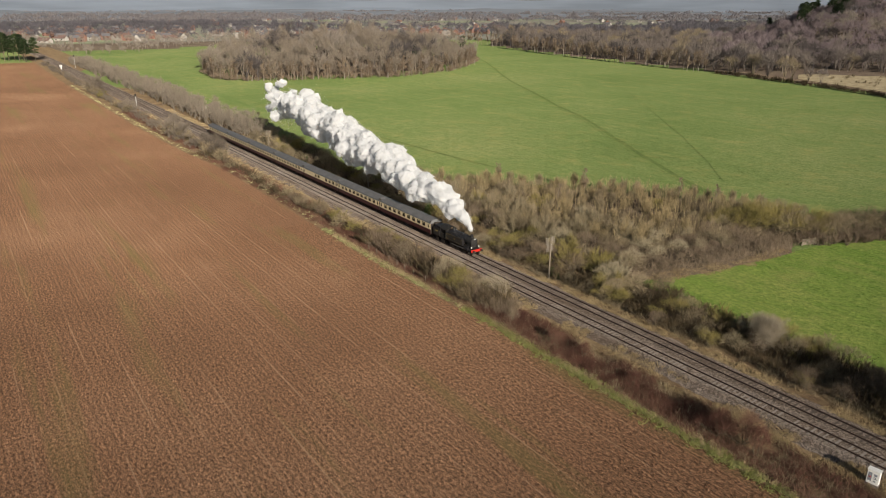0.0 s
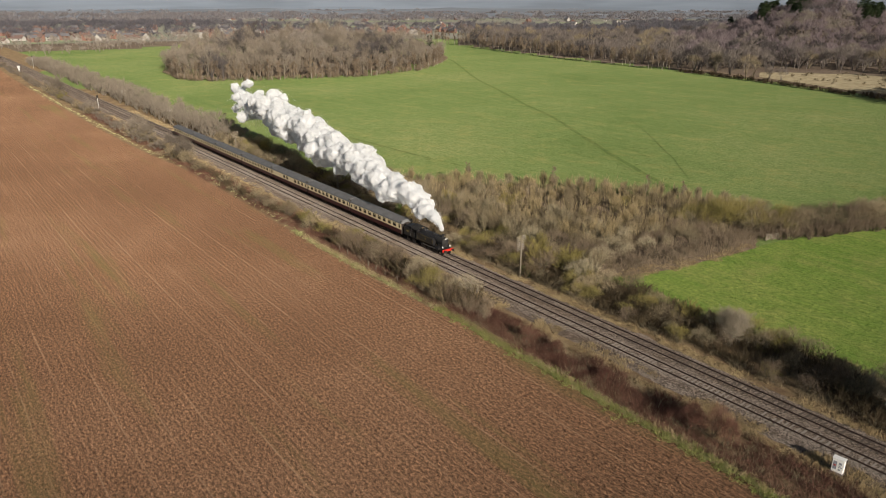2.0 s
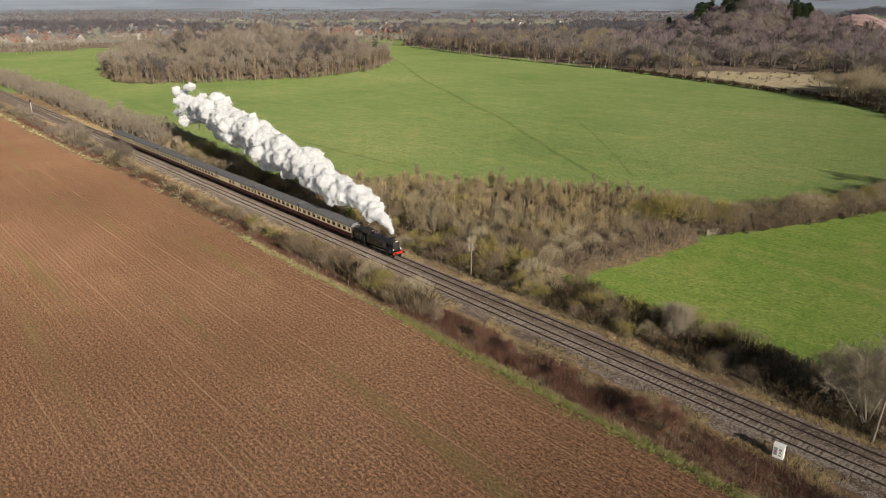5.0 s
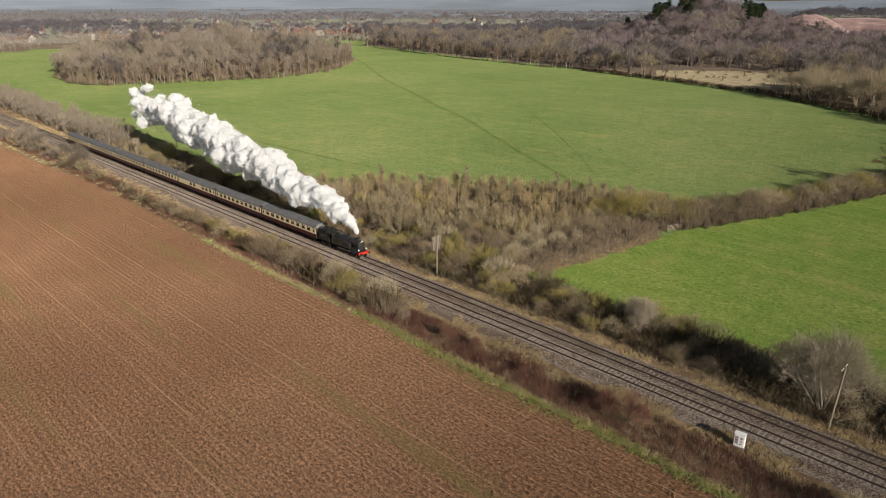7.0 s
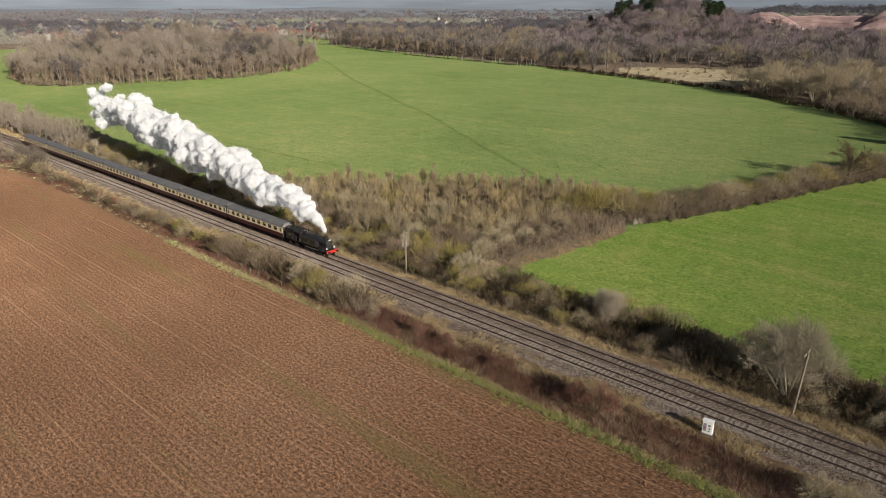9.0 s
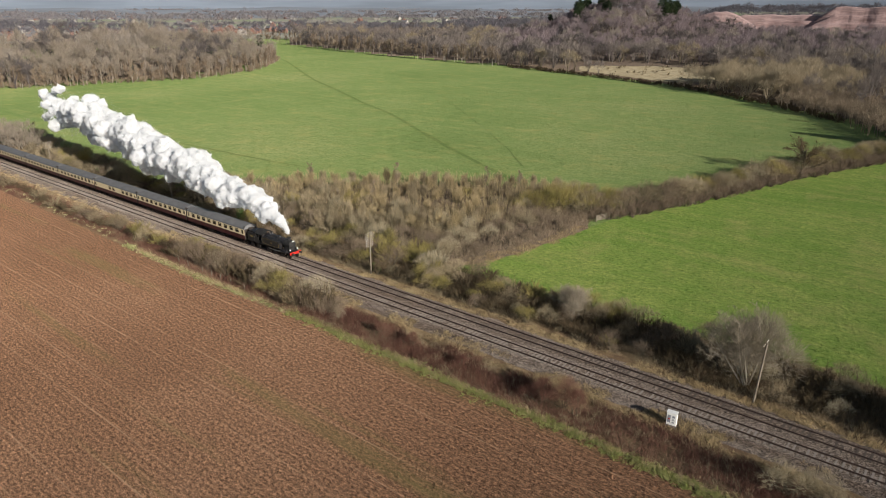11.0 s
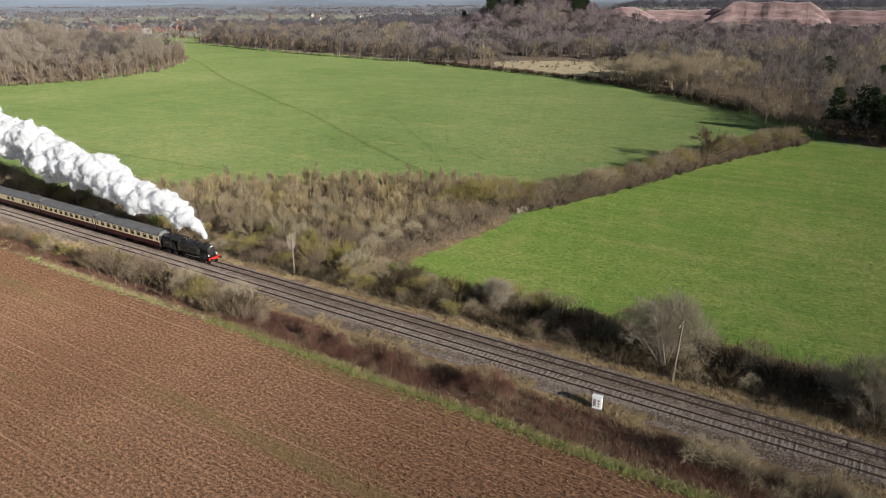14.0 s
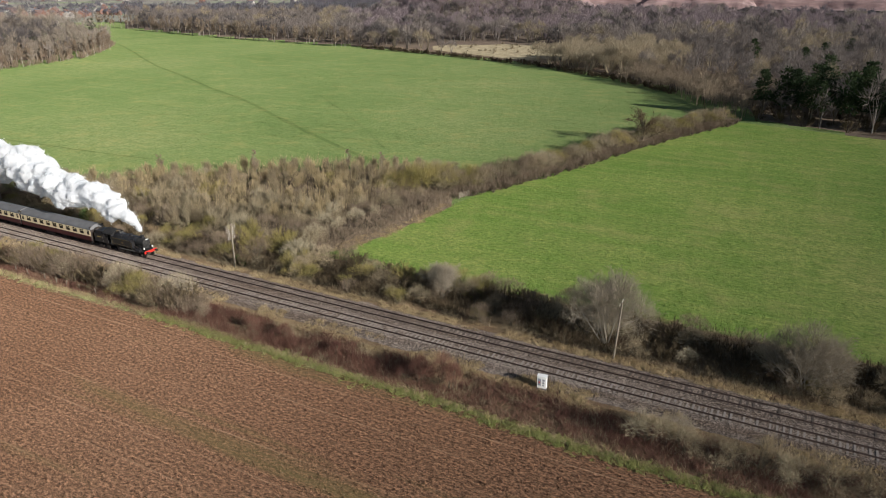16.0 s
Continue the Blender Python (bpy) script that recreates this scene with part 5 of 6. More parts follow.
    for y in (-0.85, 0.85):
        bm = bmesh.new()
        box(bm, -1.1, y - 0.1, 1.42, -0.9, y + 0.1, 1.72, 0.03)
        tube(bm, (-0.9, y, 1.58), (-0.84, y, 1.58), 0.07, 0.07, 12)
        part("lamp", bm, WHITE, e, "white headlamp")
    return e


def coach(m, windows, label):
    c = root("railway_coach", m, label, "railway coach", "coaches of the train")
    half, end = 1.39, 9.95
    bm = bmesh.new()
    box(bm, -end, -half, 0.95, end, half, 1.8, 0.04)
    part("lower_body", bm, MAROON, c, "dark crimson lower panels")
    bm = bmesh.new()
    box(bm, -end, -half + 0.006, 1.8, end, half - 0.006, 3.04)
    body = part("upper_body", bm, CREAM, c, "cream upper panels")
    bm = bmesh.new()
    arc = [(1.42 * math.cos(radians(a)), 3.0 + 0.8 * math.sin(radians(a))) for a in range(0, 181, 9)]
    extrude(bm, arc, -end - 0.05, end + 0.05)
    roof = part("roof", bm, ROOF, c, "grey curved roof")
    for k in range(8):
        bm = bmesh.new()
        x, y = -8.4 + k * 2.4, (0.35 if k % 2 else -0.35)
        tube(bm, (x, y, 3.7), (x, y, 3.86), 0.13, 0.16, 10)
        part("roof_vent", bm, ROOF, roof)
    for x in (-end, end):
        bm = bmesh.new()
        box(bm, x - 0.06 if x > 0 else x - 0.02, -half + 0.02, 1.0, x + 0.02 if x > 0 else x + 0.06, half - 0.02, 3.6, 0.02)
        box(bm, x if x > 0 else x - 0.22, -0.5, 1.2, x + 0.22 if x > 0 else x, 0.5, 3.2, 0.03)
        part("coach_end", bm, UNDER, c, "sooty black end with a corridor connection")
    for k, x in enumerate(windows):
        for y in (-half, half):
            s = -1 if y < 0 else 1
            w = 1.02 if abs(x) < 8.9 else 0.5
            bm = bmesh.new()
            box(bm, x - w / 2, min(y + s * 0.001, y + s * 0.014), 2.1, x + w / 2, max(y + s * 0.001, y + s * 0.014), 2.86)
            win = part("window", bm, GLASS, body, "dark window")
            bm = bmesh.new()
            box(bm, x - w / 2, min(y, y + s * 0.026), 2.58, x + w / 2, max(y, y + s * 0.026), 2.62)
            box(bm, x - 0.025, min(y, y + s * 0.026), 2.62, x + 0.025, max(y, y + s * 0.026), 2.86)
            part("glazing_bar", bm, CREAM, win)
    bm = bmesh.new()
    box(bm, -end, -1.2, 0.78, end, 1.2, 0.96)
    box(bm, -3.2, -1.1, 0.3, -1.0, 1.1, 0.8, 0.05)
    box(bm, 1.2, -1.1, 0.35, 2.6, 1.1, 0.8, 0.05)
    part("underframe", bm, UNDER, c)
    for x in (-7.0, 7.0):
        bm = bmesh.new()
        for y in (-1.0, 0.9):
            box(bm, x - 1.75, y, 0.38, x + 1.75, y + 0.1, 0.72, 0.04)
        box(bm, x - 0.2, -1.0, 0.45, x + 0.2, 1.0, 0.75)
        bogie = part("bogie", bm, UNDER, c)
        for dx in (-1.3, 1.3):
            bm = bmesh.new()
            for y in (-0.78, 0.78):
                tube(bm, (x + dx, y - 0.06, 0.46), (x + dx, y + 0.06, 0.46), 0.46, 0.46, 18)
            tube(bm, (x + dx, -0.8, 0.46), (x + dx, 0.8, 0.46), 0.07, 0.07, 8)
            part("wheelset", bm, UNDER, bogie)
    for x in (-end, end):
        for y in (-0.87, 0.87):
            bm = bmesh.new()
            xe = x + (0.2 if x > 0 else -0.2)
            tube(bm, (x, y, 1.02), (xe, y, 1.02), 0.09, 0.09, 10)
            tube(bm, (xe - 0.03, y, 1.02), (xe + 0.03, y, 1.02), 0.22, 0.22, 14)
            part("buffer", bm, UNDER, c)
    return c


FRONT = -96.0
RAIL_TOP = 0.68


def on_track(s):
    return Matrix.Translation(rail(s, TRACKS[1], RAIL_TOP)) @ pose(0, 0, 0, 0, 0, HEADING)


locomotive(on_track(FRONT))
SALOON = [-9.35, -7.6, -5.7, -3.8, -1.9, 0.0, 1.9, 3.8, 5.7, 7.6, 9.35]
first = coach(on_track(FRONT - 13.65 - 10.2), SALOON, "crimson and cream railway coach with a grey roof")
centres = [FRONT - 13.65 - 10.2 - 20.4 * k for k in range(7)]
copy_thing(first, on_track(centres[1]))
coach(on_track(centres[2]), [9.35, 7.6, 5.7, 3.8, -0.6, -2.4, -9.35], "crimson and cream kitchen coach with few windows")
for s in centres[3:]:
    copy_thing(first, on_track(s))


# ---------------------------------------------------------------- steam
def steam_material(name, soak):
    m, nt, b = material(name, 1.0, 0, 0.0)
    b.inputs["Base Color"].default_value = (0.88, 0.89, 0.9, 1)
    b.inputs["Subsurface Weight"].default_value = soak
    b.inputs["Subsurface Radius"].default_value = (1.0, 1.0, 1.0)
    b.inputs["Subsurface Scale"].default_value = 3.0
    t = nt.nodes.new("ShaderNodeBsdfTranslucent")
    t.inputs[0].default_value = (0.88, 0.89, 0.9, 1)
    x = nt.nodes.new("ShaderNodeMixShader")
    x.inputs[0].default_value = 0.5
    nt.links.new(b.outputs[0], x.inputs[1])
    nt.links.new(t.outputs[0], x.inputs[2])
    nt.links.new(x.outputs[0], nt.nodes["Material Output"].inputs[0])
    return m


def steam():
    """Puffs melted into one billowing body with finer and finer lumps, and a ragged skin of small wisps that thins out towards the end."""
    g = np.random.default_rng(12)
    bm = bmesh.new()
    bmesh.ops.create_icosphere(bm, subdivisions=2, radius=1)
    ball = np.array([v.co[:] for v in bm.verts])
    tris = np.array([[v.index for v in f.verts] for f in bm.faces])
    bm.free()
    puffs, trail, u = [], [], 0.2
    while u < 132:
        wide = 0.3 + 0.15 * min(u, 12) + 0.024 * max(u - 12, 0)
        fade = 1.0 if u < 75 else max(0.0, 1.0 - (u - 75) / 57)
        wander = wide * (0.3 * math.sin(u * 0.21) + 0.2 * math.sin(u * 0.53 + 1))
        for j in range(1 if u < 2 else 4 if u < 20 else 5):
            r = wide * (g.uniform(0.75, 1.0) if j == 0 else g.uniform(0.3, 0.62)) * (0.4 + 0.6 * fade)
            a, off = g.uniform(0, 2 * math.pi), 0 if j == 0 else wide * g.uniform(0.5, 1.15)
            c = np.array(rail(FRONT - 2.0 - u + g.uniform(-0.7, 0.7) * wide, TRACKS[1] + 0.11 * u + off * math.cos(a) + wander * 0.5,
                              4.3 + 1.32 * u ** 0.443 + off * math.sin(a) * 0.85 + wander * 0.6))
            if g.random() < fade + 0.25:
                puffs.append((ball * r * np.array((1.1, 1.0, 0.92)) + c, tris))
            trail.append((c, r, fade))
        u += wide * 0.5
    thick = steam_material("thick_white_steam", 0.5)
    raw = new("raw_steam", mesh_of("raw_steam", *joined(*puffs), thick))
    melt = raw.modifiers.new("melt", "REMESH")
    melt.mode, melt.voxel_size = "VOXEL", 0.3
    soft = raw.modifiers.new("soft", "SMOOTH")
    soft.factor, soft.iterations = 0.5, 5
    body = bpy.data.meshes.new_from_object(raw.evaluated_get(bpy.context.evaluated_depsgraph_get()))
    bpy.data.objects.remove(raw)
    n = len(body.vertices)
    co, no = np.empty(n * 3, np.float32), np.empty(n * 3, np.float32)
    body.vertices.foreach_get("co", co)
    body.vertex_normals.foreach_get("vector", no)
    co, no = co.reshape(-1, 3).astype(float), no.reshape(-1, 3).astype(float)
    along = FRONT - 2.0 - co @ np.array(ALONG)
    size = np.clip(0.35 + along * 0.02, 0.35, 1.1)
    lumps = np.array([0.55 - abs(noise.noise((x * 0.55, y * 0.55, z * 0.55))) * 1.6 + (0.3 - abs(noise.noise((x * 1.3, y * 1.3, z * 1.3)))) * 0.8 + noise.noise((x * 3, y * 3, z * 3)) * 0.12 for x, y, z in co])
    co += no * (lumps * size)[:, None]
    body.vertices.foreach_set("co", co.astype(np.float32).ravel())
    body.polygons.foreach_set("use_smooth", np.full(len(body.polygons), True))
    body.update()
    body.name = "billows"
    cloud = new("steam_cloud")
    tagged(cloud, "billowing white steam trailing from the locomotive's chimney", "steam")
    new("billowing_body", body).parent = cloud
    # wisps over the skin, and a loose trail of them at the end
    k = g.integers(0, n, 60000)
    out = np.abs(g.normal(0, 0.16, len(k))) * size[k]
    P, D = co[k] + no[k] * out[:, None] + g.normal(0, 0.12, (len(k), 3)), unit(no[k] + g.normal(size=(len(k), 3)) * 0.4)
    for c, r, fade in trail:
        if fade < 0.75:
            m = int(500 * (1 - fade) * max(fade, 0.1))
            d = g.normal(size=(m, 3))
            P, D = np.concatenate([P, c + d * r * 0.8]), np.concatenate([D, unit(d)])
    e1 = unit(np.cross(D, g.normal(size=D.shape)))
    e2 = np.cross(D, e1)
    q = g.uniform(0.05, 0.13, (len(P), 1))
    v = np.stack([P - e1 * q - e2 * q * 0.6, P + e1 * q - e2 * q * 0.6, P + e2 * q], 1).reshape(-1, 3)
    ob = new("wisp_haze", mesh_of("wisp_haze", v, np.arange(len(v)).reshape(-1, 3), steam_material("thin_white_steam", 0.0)))
    ob.parent = cloud
    ob["kind"] = "stuff"
    return cloud


steam()


# ---------------------------------------------------------------- lineside things
def telegraph_pole(s, o, h, arms, lean=0.0):
    p = root("telegraph_pole", Matrix.Translation(rail(s, o)) @ pose(0, 0, 0, 0, lean, HEADING), "weathered wooden telegraph pole beside the railway", "pole", "telegraph poles")
    bm = bmesh.new()
    tube(bm, (0, 0, -0.1), (0, 0, h), 0.15, 0.1, 10)
    part("post", bm, WOOD, p)
    for i in range(arms):
        z, half = h - 0.18 - 0.33 * i, 1.05 if i < 4 else 0.8
        bm = bmesh.new()
        box(bm, -0.16, -half, z - 0.05, -0.08, half, z + 0.05)
        arm = part("crossarm", bm, WOOD, p)
        for y in (-half + 0.1, -half * 0.45, half * 0.45, half - 0.1):
            bm = bmesh.new()
            tube(bm, (-0.12, y, z + 0.05), (-0.12, y, z + 0.16), 0.03, 0.022, 6)
            part("insulator", bm, WHITE, arm)
    return p


telegraph_pole(-81.5, 79.0, 7.6, 8)
telegraph_pole(-146.7, 79.8, 7.4, 7, -1.5)
telegraph_pole(-17.2, 78.6, 8.0, 1, 3)
telegraph_pole(-212, 80.0, 7.2, 6)
telegraph_pole(-278, 80.0, 7.4, 6)
telegraph_pole(-345, 80.5, 7.4, 6)


PRINT = painted("grey_print", (0.13, 0.14, 0.17), 0.6, wear=0.45, scale=6.0, second=(0.4, 0.42, 0.45))


def cabinet():
    c = root("lineside_cabinet", Matrix.Translation(rail(-22.8, 67.7)) @ pose(0, 0, 0, 0, 0, HEADING + 8), "white metal equipment cabinet beside the track", "cabinet")
    bm = bmesh.new()
    box(bm, -0.55, -0.3, 0.22, 0.55, 0.3, 1.72, 0.015)
    part("body", bm, WHITE, c)
    bm = bmesh.new()
    box(bm, -0.6, -0.36, 1.725, 0.6, 0.36, 1.79, 0.02)
    part("lid", bm, WHITE, c)
    bm = bmesh.new()
    box(bm, -0.6, -0.38, -0.05, 0.6, 0.38, 0.22)
    part("plinth", bm, CONCRETE, c)
    for x in (-0.52, 0.01):
        bm = bmesh.new()
        box(bm, x, -0.325, 0.3, x + 0.5, -0.3, 1.66, 0.008)
        d = part("door", bm, WHITE, c)
        bm = bmesh.new()
        box(bm, x + 0.2, -0.345, 0.9, x + 0.25, -0.325, 1.05)
        part("handle", bm, UNDER, d)
        left = x < 0
        bm = bmesh.new()
        for u0, u1, a, b in (((0.08, 0.42, 0.55, 1.5),) if left else ((0.06, 0.34, 1.2, 1.45), (0.06, 0.26, 1.02, 1.1), (0.06, 0.4, 0.86, 0.94), (0.06, 0.3, 0.55, 0.7))):
            box(bm, x + u0, -0.332, a, x + u1, -0.3255, b)
        part("label_plate", bm, PRINT, d, "faded dark printed sheet" if left else "plain dark printed bars")
        if left:
            bm = bmesh.new()
            box(bm, x + 0.14, -0.337, 0.95, x + 0.34, -0.3325, 1.08)
            part("warning_bar", bm, RED, d, "small red bar")
    return c


cabinet()


def marker_post(s, o, h, w, label):
    p = root("marker_post", Matrix.Translation(rail(s, o)), label, "post")
    bm = bmesh.new()
    tube(bm, (0, 0, -0.05), (0, 0, h), w, w, 8)
    part("post", bm, WHITE, p)
    bm = bmesh.new()
    box(bm, -w * 1.6, -w * 1.2, h, w * 1.6, w * 1.2, h + w * 2.4, 0.01)
    part("head", bm, WHITE, p)
    return p


marker_post(-150.7, 77.8, 0.8, 0.11, "short white marker post in dry grass")
marker_post(-565, 67.0, 3.0, 0.5, "white lineside post by the far bend")


def signal_post(s, o, h, label):
    p = root("railway_signal", Matrix.Translation(rail(s, o)) @ pose(0, 0, 0, 0, 0, HEADING), label, "signal")
    bm = bmesh.new()
    tube(bm, (0, 0, -0.05), (0, 0, h), 0.12, 0.1, 10)
    part("mast", bm, WHITE, p)
    bm = bmesh.new()
    box(bm, -0.15, -0.35, h - 0.2, 0.15, 0.35, h + 1.0, 0.05)
    part("signal_head", bm, UNDER, p, "dark signal head")
    bm = bmesh.new()
    for k in range(8):
        box(bm, 0.12, -0.2, 0.5 + k * 0.5, 0.15, 0.2, 0.54 + k * 0.5)
    part("ladder", bm, BRIGHT, p)
    return p


signal_post(-345, 69.0, 5.0, "grey railway signal on a slim mast")
signal_post(-590, 79.4, 8.0, "tall pale railway signal on a white mast")


def field_gate():
    g = root("field_gate", Matrix.Translation(rail(-65.9, 132.1)) @ pose(0, 0, 0, 0, 0, HEADING + 72), "pale weathered five-bar wooden field gate", "gate")
    for z in (0.2, 0.42, 0.66, 0.92, 1.2):
        bm = bmesh.new()
        box(bm, 0, -0.03, z, 3.6, 0.03, z + 0.1)
        part("bar", bm, GATE_WOOD, g)
    for x in (0.0, 3.5):
        bm = bmesh.new()
        box(bm, x, -0.05, 0.15, x + 0.1, 0.05, 1.34)
        part("stile", bm, GATE_WOOD, g)
    bm = bmesh.new()
    tube(bm, (0.05, -0.05, 0.25), (3.5, -0.05, 1.2), 0.04, 0.04, 6)
    part("brace", bm, GATE_WOOD, g)
    for x in (-0.2, 3.8):
        bm = bmesh.new()
        tube(bm, (x, 0, -0.05), (x, 0, 1.45), 0.11, 0.1, 8)
        part("gatepost", bm, GATE_WOOD, g)
    return g


field_gate()
for i in range(7):
    s = -112 + i * 3.1 + rng.uniform(-0.8, 0.8)
    f = root("fence_post", Matrix.Translation(rail(s, 60.9)) @ pose(0, 0, 0, rng.uniform(-5, 5), rng.uniform(-5, 5), rng.uniform(0, 90)), "grey weathered wooden fence post in grass", "fence post", "field fence posts")
    bm = bmesh.new()
    box(bm, -0.06, -0.06, -0.1, 0.06, 0.06, 0.95 + rng.uniform(-0.1, 0.15), 0.01)
    part("post", bm, WOOD, f)


# ---------------------------------------------------------------- paths worn in the grass
def worn_path(points, width, mat, label, z=0.02):
    bm = bmesh.new()
    pts = [Vector((*rail(s, o)[:2], 0)) for s, o in points]
    fine = []
    for a, b in zip(pts, pts[1:]):
        n = max(2, int((b - a).length / 6))
        fine += [a.lerp(b, i / n) for i in range(n)]
    fine.append(pts[-1])
    rows = []
    for i, p in enumerate(fine):
        d = (fine[min(i + 1, len(fine) - 1)] - fine[max(i - 1, 0)]).normalized()
        side = Vector((-d.y, d.x, 0))
        c = p + side * (noise.noise((p.x * 0.05, p.y * 0.05, 2)) * 0.6)
        w = width * (0.7 + 0.6 * abs(noise.noise((p.x * 0.2, p.y * 0.2, 5))))
        ends = [c - side * w / 2, c + side * w / 2]
        rows.append([bm.verts.new((e.x, e.y, float(lift(e.x, e.y)) + z)) for e in ends])
    for a, b in zip(rows, rows[1:]):
        bm.faces.new((a[0], b[0], b[1], a[1]))
    bm.normal_update()
    bmesh.ops.reverse_faces(bm, faces=[f for f in bm.faces if f.normal.z < 0])
    return tagged(part("worn_path", bm, mat, None), label, "path", kind="structure")


FAINT = meadow_material("faintly_trodden_grass", (0.084, 0.128, 0.036), (0.126, 0.17, 0.055), (0.182, 0.205, 0.08), 1.3)
TRODDEN = meadow_material("trodden_grass", (0.064, 0.1, 0.026), (0.09, 0.13, 0.038), (0.12, 0.146, 0.052), 1.6)
FOOTPATH = ((-640, 455), (-520, 392), (-455, 356), (-336, 284), (-292, 261), (-233, 228), (-206, 215), (-144, 176), (-111, 157), (-96, 149))
worn_path(FOOTPATH, 4.6, FAINT, "wide faintly darker band along the meadow footpath", 0.012)
worn_path(FOOTPATH, 2.1, TRODDEN, "dark footpath worn across the meadow")
worn_path(((-320, 345), (-260, 304), (-207, 259), (-154, 213), (-122, 183), (-106, 167)), 2.6, FAINT, "faint trodden line across the meadow")
worn_path(((-330, 118), (-262, 122), (-214, 123), (-185, 124), (-156, 126)), 0.8, TRODDEN, "faint wheel track across the meadow")


# ---------------------------------------------------------------- village
def house(m, w, d, h, wall_mat, roof_mat, label):
    hs = root("house", m, label, "house", "village houses")
    bm = bmesh.new()
    prof = [(-d / 2, -0.3), (d / 2, -0.3), (d / 2, h), (0, h + d * 0.4), (-d / 2, h)]
    extrude(bm, prof, -w / 2, w / 2)
    wall = part("wall", bm, wall_mat, hs)
    bm = bmesh.new()
    e, t = 0.4, 0.25
    k = 0.8
    prof = [(-d / 2 - e, h - e * k + 0.05), (0, h + d * 0.4 + 0.05), (d / 2 + e, h - e * k + 0.05), (d / 2 + e, h - e * k + 0.05 + t), (0, h + d * 0.4 + 0.05 + t), (-d / 2 - e, h - e * k + 0.05 + t)]
    extrude(bm, prof, -w / 2 - 0.3, w / 2 + 0.3)
    roof = part("roof", bm, roof_mat, hs)
    bm = bmesh.new()
    box(bm, w * 0.3, -0.4, h + d * 0.25, w * 0.3 + 0.9, 0.4, h + d * 0.4 + 1.2)
    part("chimney", bm, BRICK, roof)
    for y in (-d / 2, d / 2):
        for x in (-w * 0.3, w * 0.2):
            for z in ((0.9, 3.4) if h > 4 else (0.9,)):
                s = -1 if y < 0 else 1
                bm = bmesh.new()
                box(bm, x - 0.7, min(y, y + s * 0.05), z, x + 0.7, max(y, y + s * 0.05), z + 1.2)
                part("window", bm, GLASS, wall)
    return hs


MODELS = [house(Matrix.Translation(bearing(-26.5 + i * 0.8, 1010 + 12 * i)) @ pose(0, 0, 0, 0, 0, 20 * i), *spec) for i, spec in enumerate((
    (11, 8, 5.2, BRICK, TILES, "red-brick village house with a clay tile roof"), (13, 8.5, 5.0, RENDER_WALL, SLATE, "pale rendered village house with a slate roof"),
    (10, 7.5, 5.2, BRICK, SLATE, "red-brick village house with a slate roof"), (15, 8, 2.9, RENDER_WALL, TILES, "pale village bungalow with a clay tile roof")))]
for az0, az1, r0, r1, n in ((-32.5, -19, 980, 1400, 120), (-18, -8, 1000, 1300, 36), (-6, 6, 1080, 1400, 40), (-3, 3, 1070, 1200, 14), (8, 22, 1500, 2000, 24), (-30, 5, 1500, 2300, 55)):
    for i in range(n):
        p = bearing(rng.uniform(az0, az1), rng.uniform(r0, r1))
        copy_thing(rng.choice(MODELS), Matrix.Translation((p.x, p.y, 0)) @ pose(0, 0, 0, 0, 0, rng.uniform(0, 360)))


# ---------------------------------------------------------------- quarry
def rock_material():
    m, nt, b = material("pink_quarry_rock", 0.95, 0, 0.1)
    p = position(nt)
    n1, n2 = noise_of(nt, p, 0.05, 6, 0.7), noise_of(nt, stretched(nt, p, 0.035, 0.035, 0.3), 1.0, 5, 0.75)
    c = ramp(nt, n1, (0.3, (0.24, 0.165, 0.158)), (0.5, (0.31, 0.218, 0.208)), (0.7, (0.39, 0.29, 0.275)))
    nt.links.new(mixed(nt, 0.8, c, ramp(nt, n2, (0.3, (0.5, 0.48, 0.48)), (0.6, (1.15, 1.15, 1.15))), "MULTIPLY"), b.inputs["Base Color"])
    bump(nt, b, n2, 0.5, 0.6)
    return m


ROCK = rock_material()


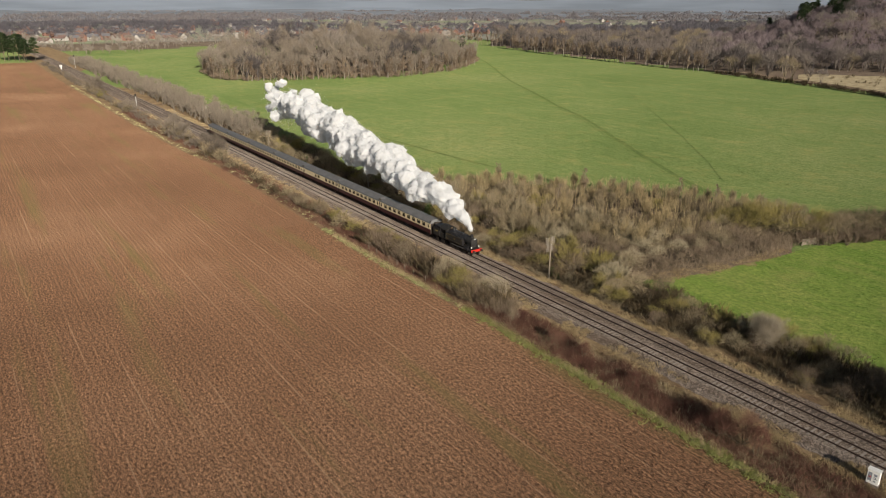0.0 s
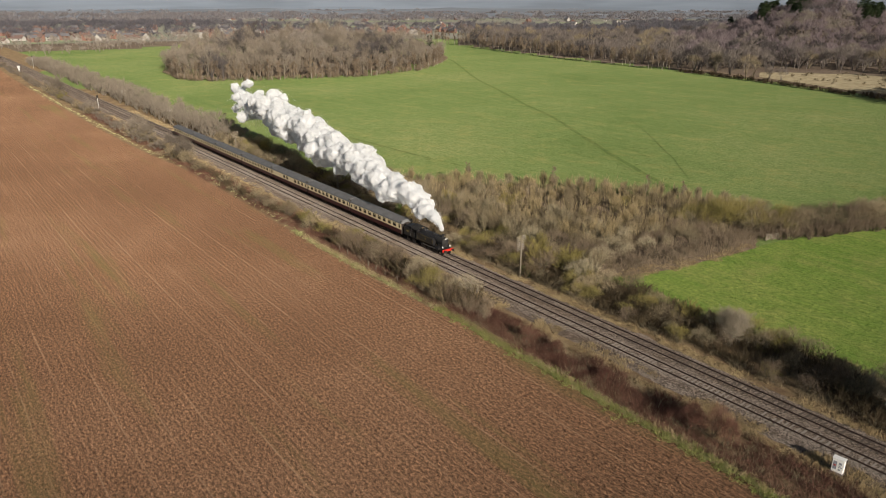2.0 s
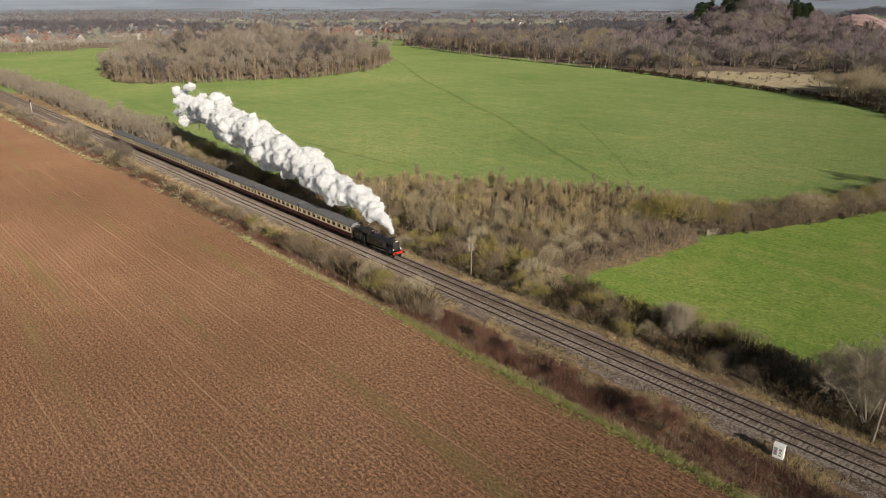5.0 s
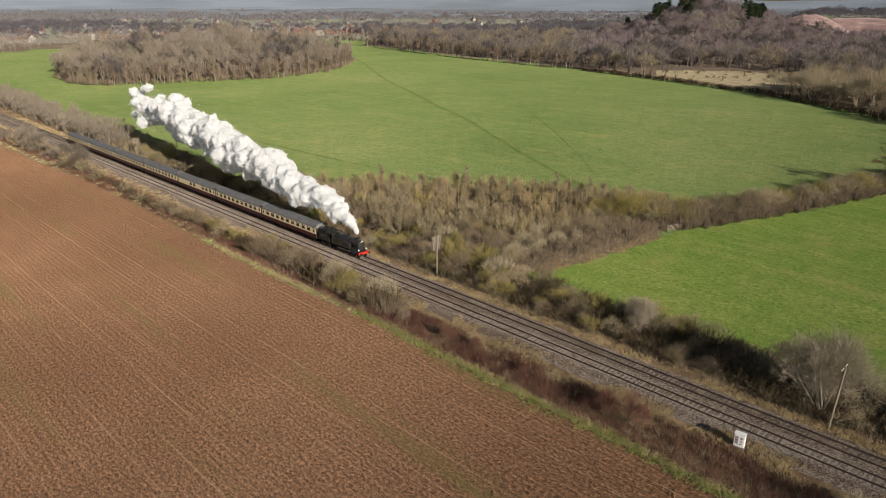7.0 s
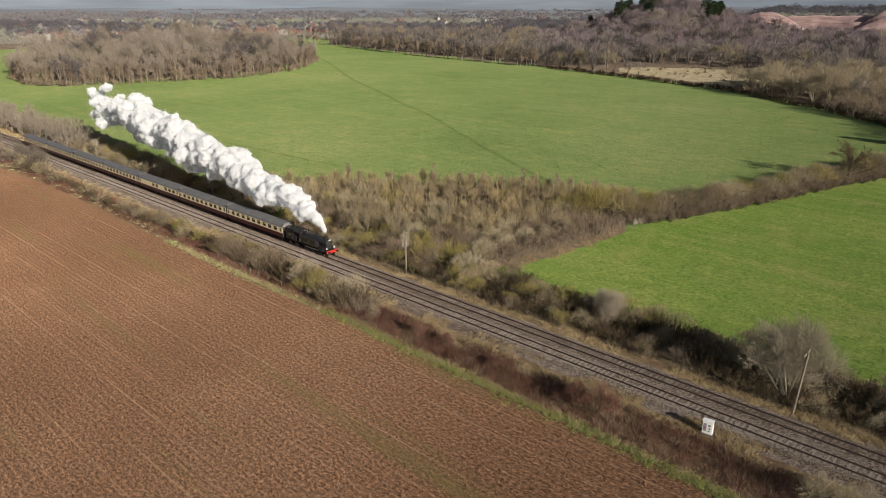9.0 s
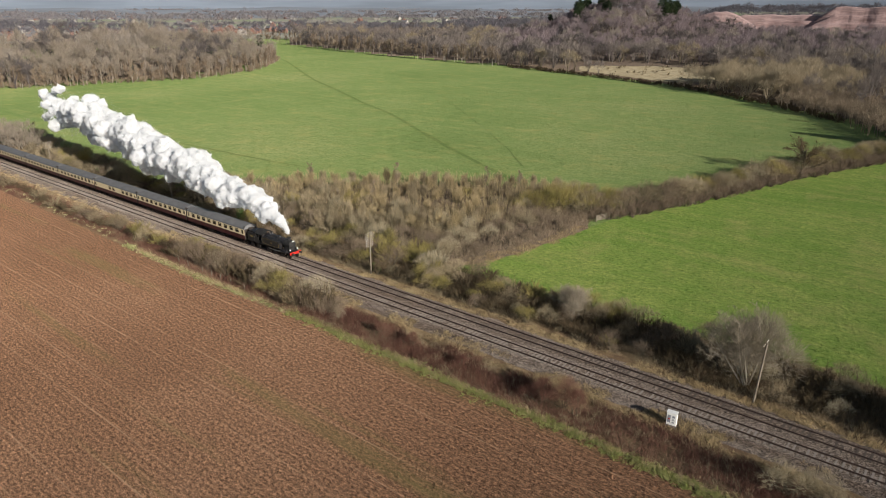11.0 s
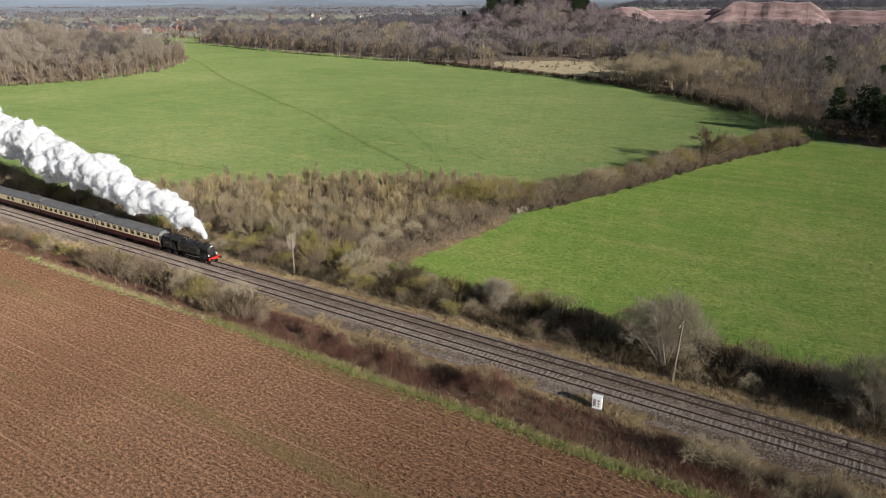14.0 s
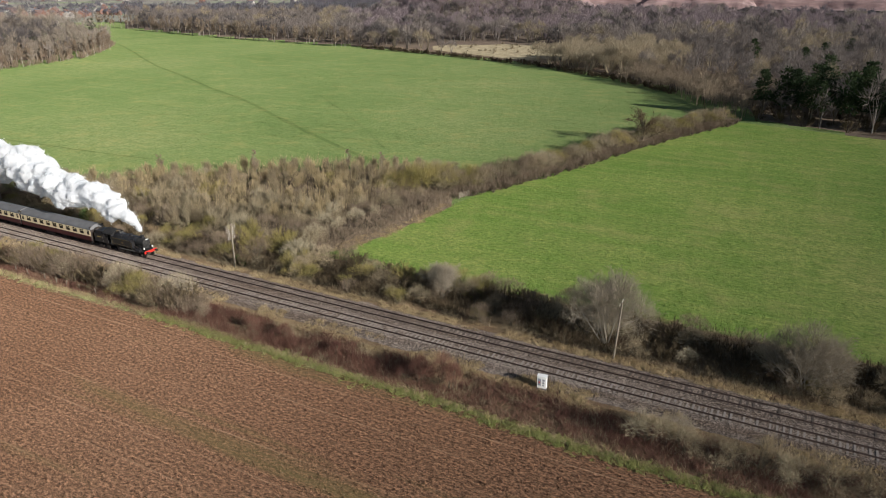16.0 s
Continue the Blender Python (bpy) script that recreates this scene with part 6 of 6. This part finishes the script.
def quarry(az0, az1, r, base, steps, label, fade):
    """Terraced rock faces round an arc, each bench set back behind the last."""
    g = np.random.default_rng(int(r))
    n, prof = 150, [(-60.0, base)]
    d, z = 0.0, base
    for hgt in steps:
        prof += [(d, z), (d + 2, z + hgt * 0.5), (d + 4, z + hgt)]
        d, z = d + 16, z + hgt
        prof.append((d - 1, z))
    prof.append((d + 90, z))
    prof = np.array(prof)
    A = np.linspace(az0, az1, n)
    f = np.clip(np.minimum((A - az0) / fade, (az1 - A) / fade), 0, 1) ** 0.7 * (0.97 + 0.03 * np.sin(A * 2.7 + 1))
    R = r + prof[None, :, 0] + g.normal(0, 0.25, (n, len(prof))) + (3 * np.sin(A * 1.3) + 1.2 * np.sin(A * 4.3))[:, None]
    Zs = base + (prof[None, :, 1] - base) * f[:, None] + g.normal(0, 0.2, (n, len(prof)))
    v = np.stack([np.sin(np.radians(A))[:, None] * R, np.cos(np.radians(A))[:, None] * R, Zs], -1).reshape(-1, 3)
    k = len(prof)
    i, j = [q.ravel() for q in np.meshgrid(np.arange(n - 1), np.arange(k - 1), indexing="ij")]
    quads = np.stack([i * k + j, (i + 1) * k + j, (i + 1) * k + j + 1, i * k + j + 1], -1)
    return tagged(new("quarry_face", mesh_of("quarry_face", v, quads, ROCK, True)), label, "quarry", kind="structure")


quarry(42.2, 50.4, 1190, 6.0, (10, 11, 11), "terraced pink rock face of a quarry", 1.6)
quarry(36.5, 66.0, 1226, 6.0, (12, 7), "low red earth bank of a quarry", 1.5)
quarry(33.8, 39.0, 1150, 6.0, (10, 9, 6), "pale broken rock bank of a quarry", 2.2)


# ---------------------------------------------------------------- distance
def ridge(r, low, high, colour, seed, label):
    """A long far rise of land all round."""
    n = 360
    A = np.radians(np.linspace(-75, 100, n))
    hgt = np.array([low + (high - low) * (0.5 + 0.5 * noise.fractal((math.sin(a) * 6 + seed, math.cos(a) * 6, seed), 1.0, 2.0, 5)) for a in A])
    v = []
    for q, k in ((r - 1100, 0.0), (r - 450, 0.4), (r, 1.0), (r + 150, 0.9)):
        v.append(np.stack([np.sin(A) * q, np.cos(A) * q, hgt * k - 0.5], -1))
    v = np.stack(v, 1).reshape(-1, 3)
    i, j = [q.ravel() for q in np.meshgrid(np.arange(n - 1), np.arange(3), indexing="ij")]
    quads = np.stack([i * 4 + j, (i + 1) * 4 + j, (i + 1) * 4 + j + 1, i * 4 + j + 1], -1)
    m, nt, b = material("haze_painted_distance", 1.0, 0, 0.0)
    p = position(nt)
    # the blue-grey of distant haze is painted into the base colour
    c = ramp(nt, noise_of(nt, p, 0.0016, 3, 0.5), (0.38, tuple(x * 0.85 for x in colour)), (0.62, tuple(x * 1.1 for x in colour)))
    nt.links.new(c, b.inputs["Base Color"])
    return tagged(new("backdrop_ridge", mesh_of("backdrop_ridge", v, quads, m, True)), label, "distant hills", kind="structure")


ridge(3300, 8, 30, (0.12, 0.132, 0.152), 1.0, "low wooded rise far away, painted hazy blue-grey")
ridge(4600, 60, 76, (0.14, 0.164, 0.2), 4.0, "hills on the horizon, painted pale blue for haze")
